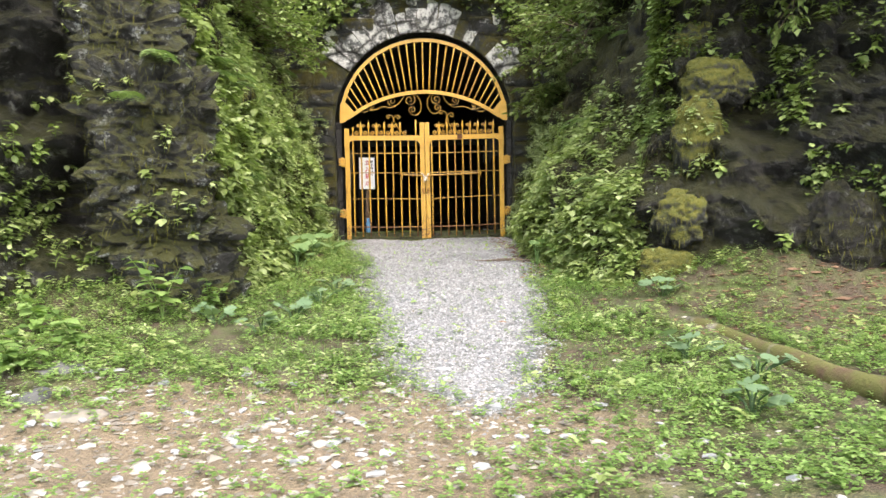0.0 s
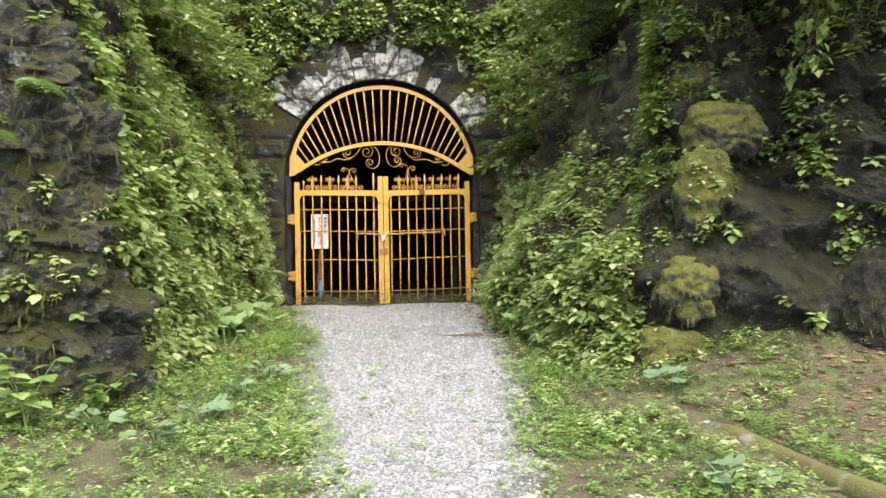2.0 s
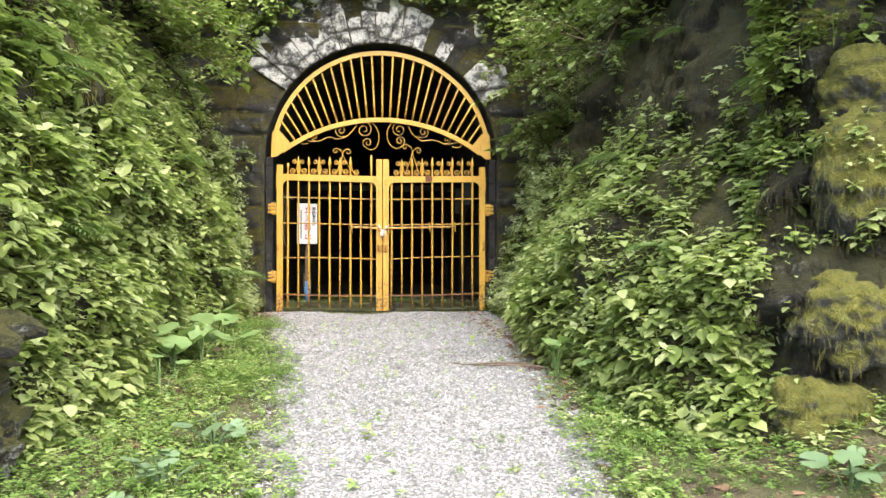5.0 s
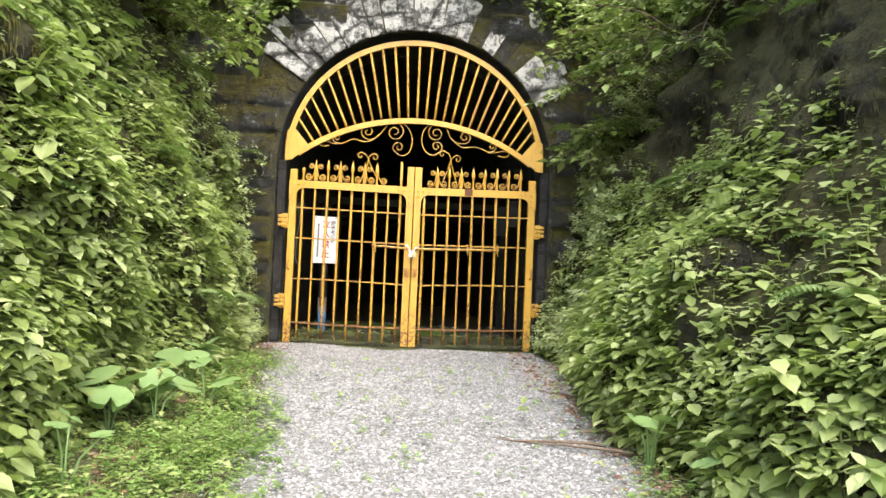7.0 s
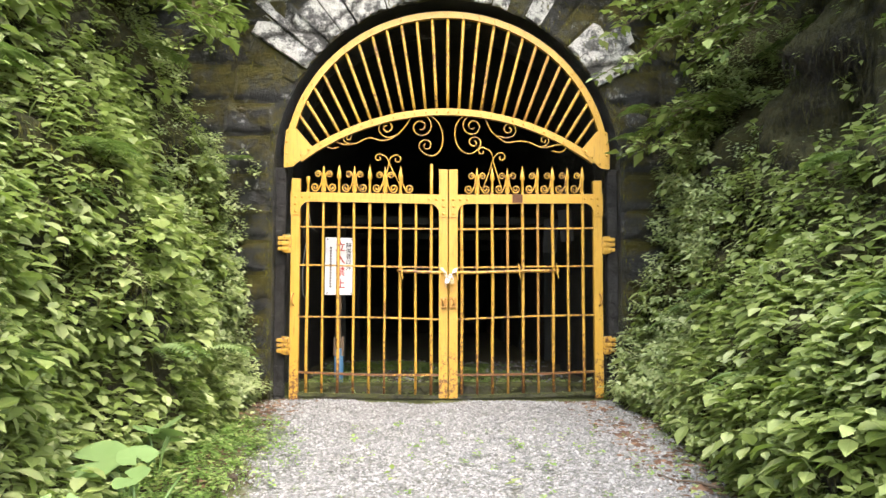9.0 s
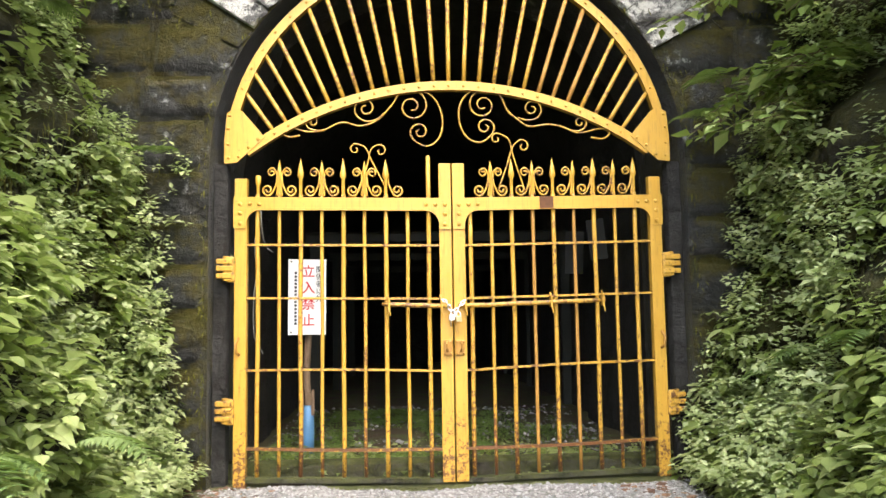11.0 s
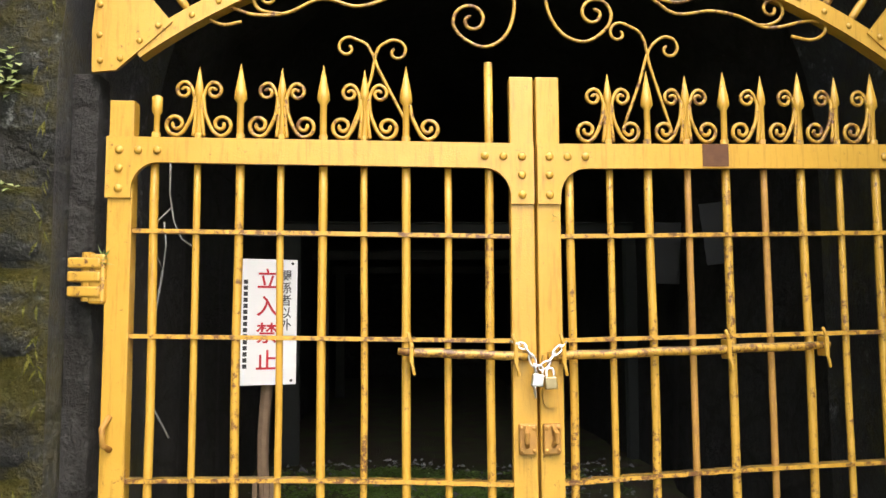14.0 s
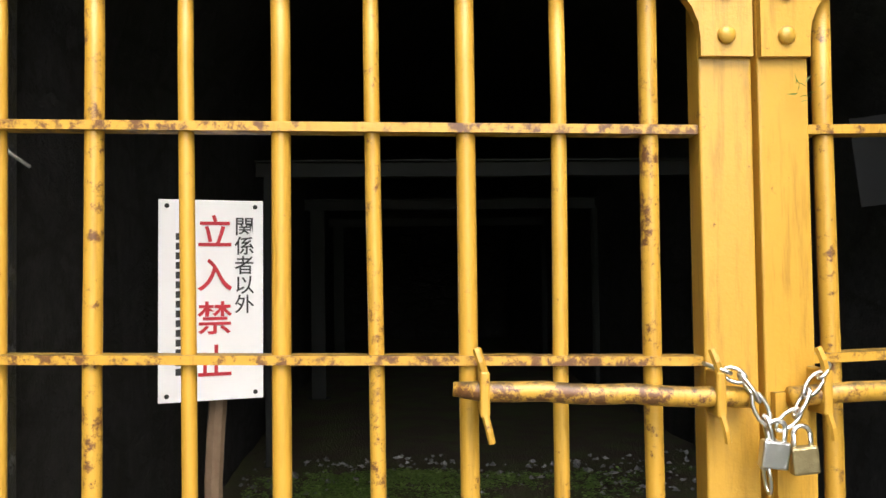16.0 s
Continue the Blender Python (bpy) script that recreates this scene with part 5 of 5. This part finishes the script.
q = q[G.uniform(0, 1, n) < np.clip(0.8 + 0.8 * fbm(q * 0.9, 3, 52), 0.1, 1)]
q += G.normal(0, 0.18, q.shape)
P, F = sprigs(q, np.tile(np.array([[0, -0.7, 0.8]]), (len(q), 1)), 8, 0.13, 0.18, 0.25, 1.0, False)
tagged(np_mesh("hillside_foliage", P, F, SHRUB), "dark leafy undergrowth on the hillside", "foliage", kind="stuff")


# ---- shrubs that lean over the cutting ----
def shrub(base, lean, reach, limbs, seed, label, name="shrub", leaf=0.1, thick=0.017, m=12):
    R = np.random.default_rng(seed)
    ob = thing(name, label, name, base, name + "s leaning over the cutting")
    L = []
    lean = np.array(lean, float)
    for i in range(limbs):
        bm = bmesh.new()
        d = lean + R.normal(0, 0.38, 3) * np.array([1, 1.3, 0.8])
        d /= np.linalg.norm(d)
        ln = reach * R.uniform(0.65, 1.15)
        pts = [np.array([0, 0, 0.0]) + d * ln * f + np.array([0, 0, 0.35 * ln * f - 0.5 * ln * f * f]) + R.normal(0, 0.02, 3) * f for f in np.linspace(0, 1, 9)]
        tube(bm, pts, thick, 5, lambda f: 1 - 0.8 * f)
        # flat side sprays in tiers
        for j in range(2, 9):
            for sgn in (-1, 1):
                sd = np.cross(d, [0, 0, 1.0]) * sgn
                tl = reach * R.uniform(0.18, 0.36)
                td = sd * 0.9 + d * 0.7 + np.array([0, 0, R.uniform(-0.25, 0.15)])
                td /= np.linalg.norm(td)
                tip = pts[j] + td * tl
                tube(bm, [pts[j], (pts[j] + tip) / 2 + np.array([0, 0, 0.02]), tip], 0.005, 4, lambda f: 1 - 0.6 * f)
                f = R.uniform(0.1, 1.1, m)
                pos = pts[j][None] + td[None] * (tl * f)[:, None] + R.normal(0, 0.025, (m, 3))
                e = np.cross(td, [0, 0, 1.0])
                al = e[None] * np.where(np.arange(m) % 2, 1, -1)[:, None] + td[None] * 0.7 + R.normal(0, 0.25, (m, 3)) + np.array([0, 0, -0.2])
                L.append((pos, al))
        part("limb", bm, BARK, ob)
    pos, al = np.concatenate([a for a, _ in L]), np.concatenate([b for _, b in L])
    up = np.tile(np.array([[0, 0, 1.0]]), (len(pos), 1)) + R.normal(0, 0.22, (len(pos), 3))
    P, F = leaves(pos, al, up, leaf * R.lognormal(0, 0.25, len(pos)), 1.0, False)
    cr = np_mesh("crown", P, F, SHRUB)
    cr.parent = ob
    return ob


for i, (b, l, r, k) in enumerate((
        ((-2.95, 9.3, 4.3), (0.9, 0.1, 0.1), 1.1, 7), ((-3.0, 10.6, 4.4), (1.0, -0.2, 0.05), 1.15, 6), ((-2.9, 12.0, 4.5), (1.0, -0.1, 0.0), 1.15, 6),
        ((-2.7, 13.4, 4.6), (1.0, -0.3, 0.0), 1.2, 6), ((-2.9, 14.6, 4.4), (0.8, -0.4, 0.1), 1.3, 8), ((-3.3, 8.6, 4.2), (0.4, -0.7, 0.0), 1.0, 6),
        ((4.3, 9.6, 5.0), (-0.9, -0.3, 0.15), 1.5, 8), ((4.3, 11.0, 5.6), (-1.0, -0.1, 0.12), 1.6, 9), ((4.2, 12.4, 5.6), (-1.0, -0.2, 0.08), 1.7, 9),
        ((3.9, 13.6, 5.2), (-1.0, -0.3, 0.0), 1.6, 10), ((3.5, 14.8, 4.5), (-0.9, -0.4, -0.1), 1.4, 9), ((4.6, 8.5, 4.3), (-0.6, -0.8, 0.05), 1.3, 8),
        # first five of this row: added high overhead to shade the rock faces
        ((5.6, 7.9, 4.4), (-0.3, -0.9, 0.05), 1.4, 8), ((6.6, 7.4, 4.3), (-0.2, -0.9, 0.05), 1.5, 8), ((3.7, 8.6, 4.5), (-0.1, -0.9, 0.1), 1.3, 8), ((-4.4, 7.7, 4.4), (0.2, -0.9, 0.05), 1.3, 8), ((-5.4, 7.1, 4.4), (0.2, -0.9, 0.05), 1.4, 8), ((3.2, 15.5, 3.6), (-0.8, -0.5, -0.2), 0.9, 6))):
    shrub(b, l, r, k, 70 + i, "arching shrub with sprays of small light green leaves")


# unseen trees added on the slopes: their crowns shade the rock faces and hillside
for i, (b, l) in enumerate((((7.6, 8.6, 6.2), (-0.8, -0.75, 0.25)), ((6.0, 10.2, 6.6), (-0.75, -0.65, 0.25)), ((-7.4, 8.2, 6.2), (0.8, -0.6, 0.25)), ((0.6, 20.5, 10.2), (0.0, -1.0, 0.15)))):
    tr = shrub(b, l, 3.4, 13, 200 + i, "unseen leaning broadleaved tree added on the slope above for shade", "tree", 0.24, 0.05, 14)
    bm = bmesh.new()
    tube(bm, [(0.5 * -l[0], 0.5 * -l[1], -3.0), (0.2 * -l[0], 0.2 * -l[1], -1.2), (0, 0, 0.1)], 0.12, 10, lambda f: 1.3 - 0.6 * f)
    part("trunk", bm, BARK, tr, smooth=True)


# ---- single plants ----
def fern(place, aim, size, seed, label="arching green fern growing from the bank"):
    R = random.Random(seed)
    ob = thing("fern", label, "fern", place, "ferns")
    for k in range(R.randint(4, 6)):
        yaw = aim + R.uniform(-75, 75)
        d = Vector((math.cos(radians(yaw)), math.sin(radians(yaw)), 0))
        ln = size * R.uniform(0.7, 1.1)
        side = d.cross(Vector((0, 0, 1)))
        rib = [d * (ln * f) + Vector((0, 0, ln * (0.75 * f - 0.85 * f * f))) for f in [i / 14 for i in range(15)]]
        pos, al, sz = [], [], []
        for i in range(1, 15):
            f = i / 14
            for s in (-1, 1):
                pos.append(rib[i][:])
                al.append((side * s + d * 0.35 + Vector((0, 0, -0.15)))[:])
                sz.append(ln * 0.3 * math.sin(math.pi * min(1, 0.12 + 0.88 * (1 - f))) ** 0.8 + 0.008)
        P, F = leaves(np.array(pos), np.array(al), np.tile(np.array([[0.0, 0.0, 1.0]]), (len(pos), 1)), np.array(sz), 0.5, False)
        fr = np_mesh("frond", P, F, FERN)
        fr.parent = ob
    return ob


for i, (pl, aim, sz) in enumerate((((-2.35, 7.5, 2.72), -50, 0.42), ((-2.5, 7.45, 2.35), -70, 0.36), ((-1.95, 9.2, 1.7), -10, 0.4), ((-1.95, 10.4, 2.0), -20, 0.42), ((-1.85, 11.6, 1.4), -10, 0.4),
                                   ((-2.1, 12.6, 2.3), -15, 0.4), ((2.75, 9.6, 1.7), 200, 0.4), ((2.7, 10.8, 1.5), 190, 0.42), ((2.45, 12.4, 1.3), 190, 0.38), ((-1.62, 15.75, 3.05), -60, 0.25), ((2.45, 15.75, 3.55), 240, 0.36), ((2.3, 15.8, 3.3), 250, 0.26))):
    fern(pl, aim, sz, 90 + i)
for side in (-1, 1):
    at, nrm, h = bank_points(side, 60, 0.68, 0.97, 0.5, 3.4, lambda p, h: 0.3 + 0 * h, 0.03)
    for k, (a, d) in enumerate(zip(at, nrm)):
        fern(tuple(a), math.degrees(math.atan2(d[1], d[0])), 0.24 + 0.2 * ((k * 7) % 5) / 5, 300 + k + 50 * side)


def round_leaf_plant(place, seed, n, r, material, label, name="butterbur", tall=0.3):
    """Round cupped leaves on bare stalks."""
    R = random.Random(seed)
    ob = thing(name, label, "plant", place, "broad-leaved plants")
    for k in range(n):
        a = R.uniform(0, math.tau)
        off = Vector((math.cos(a), math.sin(a), 0)) * R.uniform(0.05, 0.22)
        top = off + Vector((0, 0, tall * R.uniform(0.6, 1.15)))
        bm = bmesh.new()
        tube(bm, [(0, 0, -0.05), tuple(off * 0.4 + Vector((0, 0, top.z * 0.6))), tuple(top)], 0.006, 5)
        part("stalk", bm, material, ob)
        rr = r * R.uniform(0.7, 1.2)
        bm = bmesh.new()
        tilt = Matrix.Rotation(R.uniform(0.1, 0.6), 3, Vector((R.uniform(-1, 1), R.uniform(-1, 1), 0)).normalized())
        c = bm.verts.new(top)
        rings = []
        for f in (0.5, 1.0):
            ring = []
            for i in range(17):
                t = 0.25 + (math.tau - 0.5) * i / 16 + a
                q = Vector((math.cos(t), math.sin(t), 0)) * rr * f * (1 + 0.04 * math.sin(5 * t)) + Vector((0, 0, rr * (0.14 * f - 0.04 * f * f + 0.03 * math.sin(7 * t) * f)))
                ring.append(bm.verts.new(top + tilt @ q))
            rings.append(ring)
        for i in range(16):
            bm.faces.new((c, rings[0][i], rings[0][i + 1]))
            bm.faces.new((rings[0][i], rings[1][i], rings[1][i + 1], rings[0][i + 1]))
        part("leaf", bm, material, ob, smooth=True)
    return ob


for i, (x, y, n, r) in enumerate(((-1.4, 10.6, 5, 0.14), (-1.22, 10.9, 4, 0.12), (-1.3, 12.0, 4, 0.13), (-1.32, 12.5, 4, 0.13), (-1.0, 11.3, 4, 0.085), (1.75, 10.2, 4, 0.09), (1.95, 9.6, 3, 0.08), (-1.25, 9.6, 3, 0.08))):
    round_leaf_plant((x, y, float(ground_z(x, y))), 120 + i, n, r, BROAD, "plant with round pale green leaves at the bank's foot", tall=0.3)
for i, (x, y, n, r) in enumerate(((-0.95, 7.2, 6, 0.08), (-0.8, 7.9, 6, 0.08), (-1.15, 6.6, 6, 0.08), (-0.7, 8.6, 5, 0.075), (2.05, 5.5, 7, 0.09), (2.3, 4.9, 6, 0.085), (2.5, 7.4, 5, 0.08), (2.0, 4.3, 5, 0.08), (-1.6, 6.9, 5, 0.08))):
    round_leaf_plant((x, y, float(ground_z(x, y))), 140 + i, n + 3, r * 0.72, DARKLEAF, "low plant with dark blue-green leaves in the weeds", "weed_plant", 0.16)


def leafy_stem(place, height, n, size, seed, material, label):
    R = np.random.default_rng(seed)
    ob = thing("leafy_plant", label, "plant", place, "upright leafy plants")
    for s in range(n):
        a = R.uniform(0, math.tau)
        top = np.array([0.25 * math.cos(a), 0.25 * math.sin(a), height * R.uniform(0.7, 1.1)])
        bm = bmesh.new()
        pts = [top * np.array([f * f, f * f, f]) for f in np.linspace(0, 1, 6)]
        tube(bm, pts, 0.006, 5, lambda f: 1 - 0.5 * f)
        part("stem", bm, material, ob)
        m = 11
        f = np.linspace(0.3, 1, m)
        pos = top[None] * np.stack([f * f, f * f, f], 1)
        ang = np.arange(m) * 2.4 + a
        al = np.stack([np.cos(ang), np.sin(ang), np.full(m, -0.05)], 1)
        P, F = leaves(pos, al, np.tile(np.array([[0, 0, 1.0]]), (m, 1)) + R.normal(0, 0.15, (m, 3)), size * R.uniform(0.7, 1.2, m) * (1.2 - 0.4 * f), 1.1)
        lf = np_mesh("leaf_whorl", P, F, material)
        lf.parent = ob


for i, (x, y, h, n, s) in enumerate(((-2.05, 6.9, 0.62, 3, 0.15), (-2.4, 6.0, 0.35, 3, 0.13), (-2.6, 5.4, 0.3, 4, 0.13), (-1.75, 7.3, 0.35, 3, 0.1), (-2.75, 4.9, 0.3, 3, 0.13), (-2.9, 6.5, 0.4, 3, 0.12))):
    leafy_stem((x, y, float(ground_z(x, y))), h, n, s, 160 + i, WEED, "upright plant with broad pointed light green leaves")


# ---- weeds on the verges ----
def weedy(x, y):
    q = np.stack([x, y, np.zeros(len(x))], 1)
    n = fbm(q * 1.5, 3, 60)
    log_gap = np.clip((np.abs(x - (2.42 + (6.75 - y) * 0.158)) - 0.1) / 0.15, 0, 1)
    log_gap = np.where(y > 6.9, 1.0, log_gap)
    w = log_gap * (1 - path_mask(x, y)) * (1 - 0.9 * np.exp(-((x - 4.0) / 1.2) ** 2 - ((y - 7.0) / 0.85) ** 2)) * (1 - 0.85 * bare_mask(x, y)) * np.clip(0.75 + 0.8 * n, 0.05, 1)
    w = w * np.where((y > 9) & (x > 0.5), np.clip(1 - (y - 9) / 1.5, 0.12, 1), 1)
    return w * np.clip((16 - y) / 2, 0.15, 1) * np.where(y > 9, np.clip(1.9 - (y - 9) * 0.2, 0.3, 1), 1) + 0.02


xy = pick(76000, (-4.0, 3.2), (4.5, 14.5), weedy)
at = np.column_stack([xy, rough_z(xy[:, 0], xy[:, 1]) + G.uniform(0.01, 0.09, len(xy))])
out = np.tile(np.array([[0, 0, 1.0]]), (len(at), 1))
P, F = sprigs(at, out, 6, 0.027, 0.03, 0.12, 1.25, False)
tagged(np_mesh("verge_weeds", P, F, WEED), "low bright green weeds along the gravel path", "weeds", kind="stuff")
xy = pick(6000, (-4.0, 3.2), (4.5, 13.5), lambda x, y: weedy(x, y) * np.clip((y - 3.5) / 2, 0.1, 0.8))
at = np.column_stack([xy, rough_z(xy[:, 0], xy[:, 1]) + G.uniform(0.05, 0.16, len(xy))])
P, F = sprigs(at, np.tile(np.array([[0, 0, 1.0]]), (len(at), 1)), 6, 0.042, 0.05, 0.15, 1.15, False)
tagged(np_mesh("verge_plants", P, F, LEAF), "taller broad-leaved weeds along the path", "weeds", kind="stuff")
# grass blades
xy = pick(22000, (-1.8, 4.5), (2.6, 13.0), lambda x, y: weedy(x, y) * np.exp(-((np.abs(x - 0.45) - 1.25) / 0.45) ** 2))
n = len(xy)
at = np.column_stack([xy, rough_z(xy[:, 0], xy[:, 1])])
P, F = leaves(at, np.column_stack([G.normal(0, 0.4, (n, 2)), np.ones(n)]), G.normal(0, 1, (n, 3)) + np.array([0, -1, 0]), G.uniform(0.03, 0.09, n), 0.1, False)
tagged(np_mesh("grass", P, F, WEED), "short bright green grass beside the path", "grass", kind="stuff")
# moss and seedlings on the tunnel floor and the gate's foot
xy = pick(36000, (-1.2, 16.3), (2.1, 20.5), lambda x, y: np.clip(0.5 + 1.1 * fbm(np.stack([x, y, 0 * x], 1) * 1.2, 3, 66), 0, 1) * np.exp(-((x + 0.1) / 1.0) ** 2 * 0.6))
at = np.column_stack([xy, rough_z(xy[:, 0], xy[:, 1]) + G.uniform(0.0, 0.03, len(xy))])
P, F = sprigs(at, np.tile(np.array([[0, 0, 1.0]]), (len(at), 1)), 6, 0.024, 0.025, 0.1, 1.3, False)
tagged(np_mesh("tunnel_moss", P, F, WEED), "green moss and seedlings on the tunnel floor", "moss", kind="stuff")
xy = pick(420, (-1.2, 16.12), (2.1, 17.2), lambda x, y: 0.8 + 0 * x)
at = np.column_stack([xy, rough_z(xy[:, 0], xy[:, 1]) + G.uniform(0.03, 0.12, len(xy))])
P, F = sprigs(at, np.tile(np.array([[0, -0.3, 1.0]]), (len(at), 1)), 6, 0.05, 0.05, 0.15, 1.2, False)
tagged(np_mesh("gate_weeds", P, F, LEAF), "small leafy weeds just behind the gate's foot", "weeds", kind="stuff")

# tufts rooted on the ironwork
for x, y, z, k, r in ((X0 - 1.60, GY - 0.06, 2.31, 60, 0.05), (X0 + 0.08, GY - 0.14, 2.46, 10, 0.03)):
    at = np.array([[x, y, z]]) + G.normal(0, 0.012, (k, 3))
    P, F = leaves(at, G.normal(0, 0.6, (k, 3)) + np.array([0, -0.5, 0.5]), G.normal(0, 1, (k, 3)), G.uniform(0.4, 1.2, k) * r, 0.2, False)
    tagged(np_mesh("moss_tuft", P, F, FERN), "small tuft of green moss rooted on the yellow iron gate", "moss")
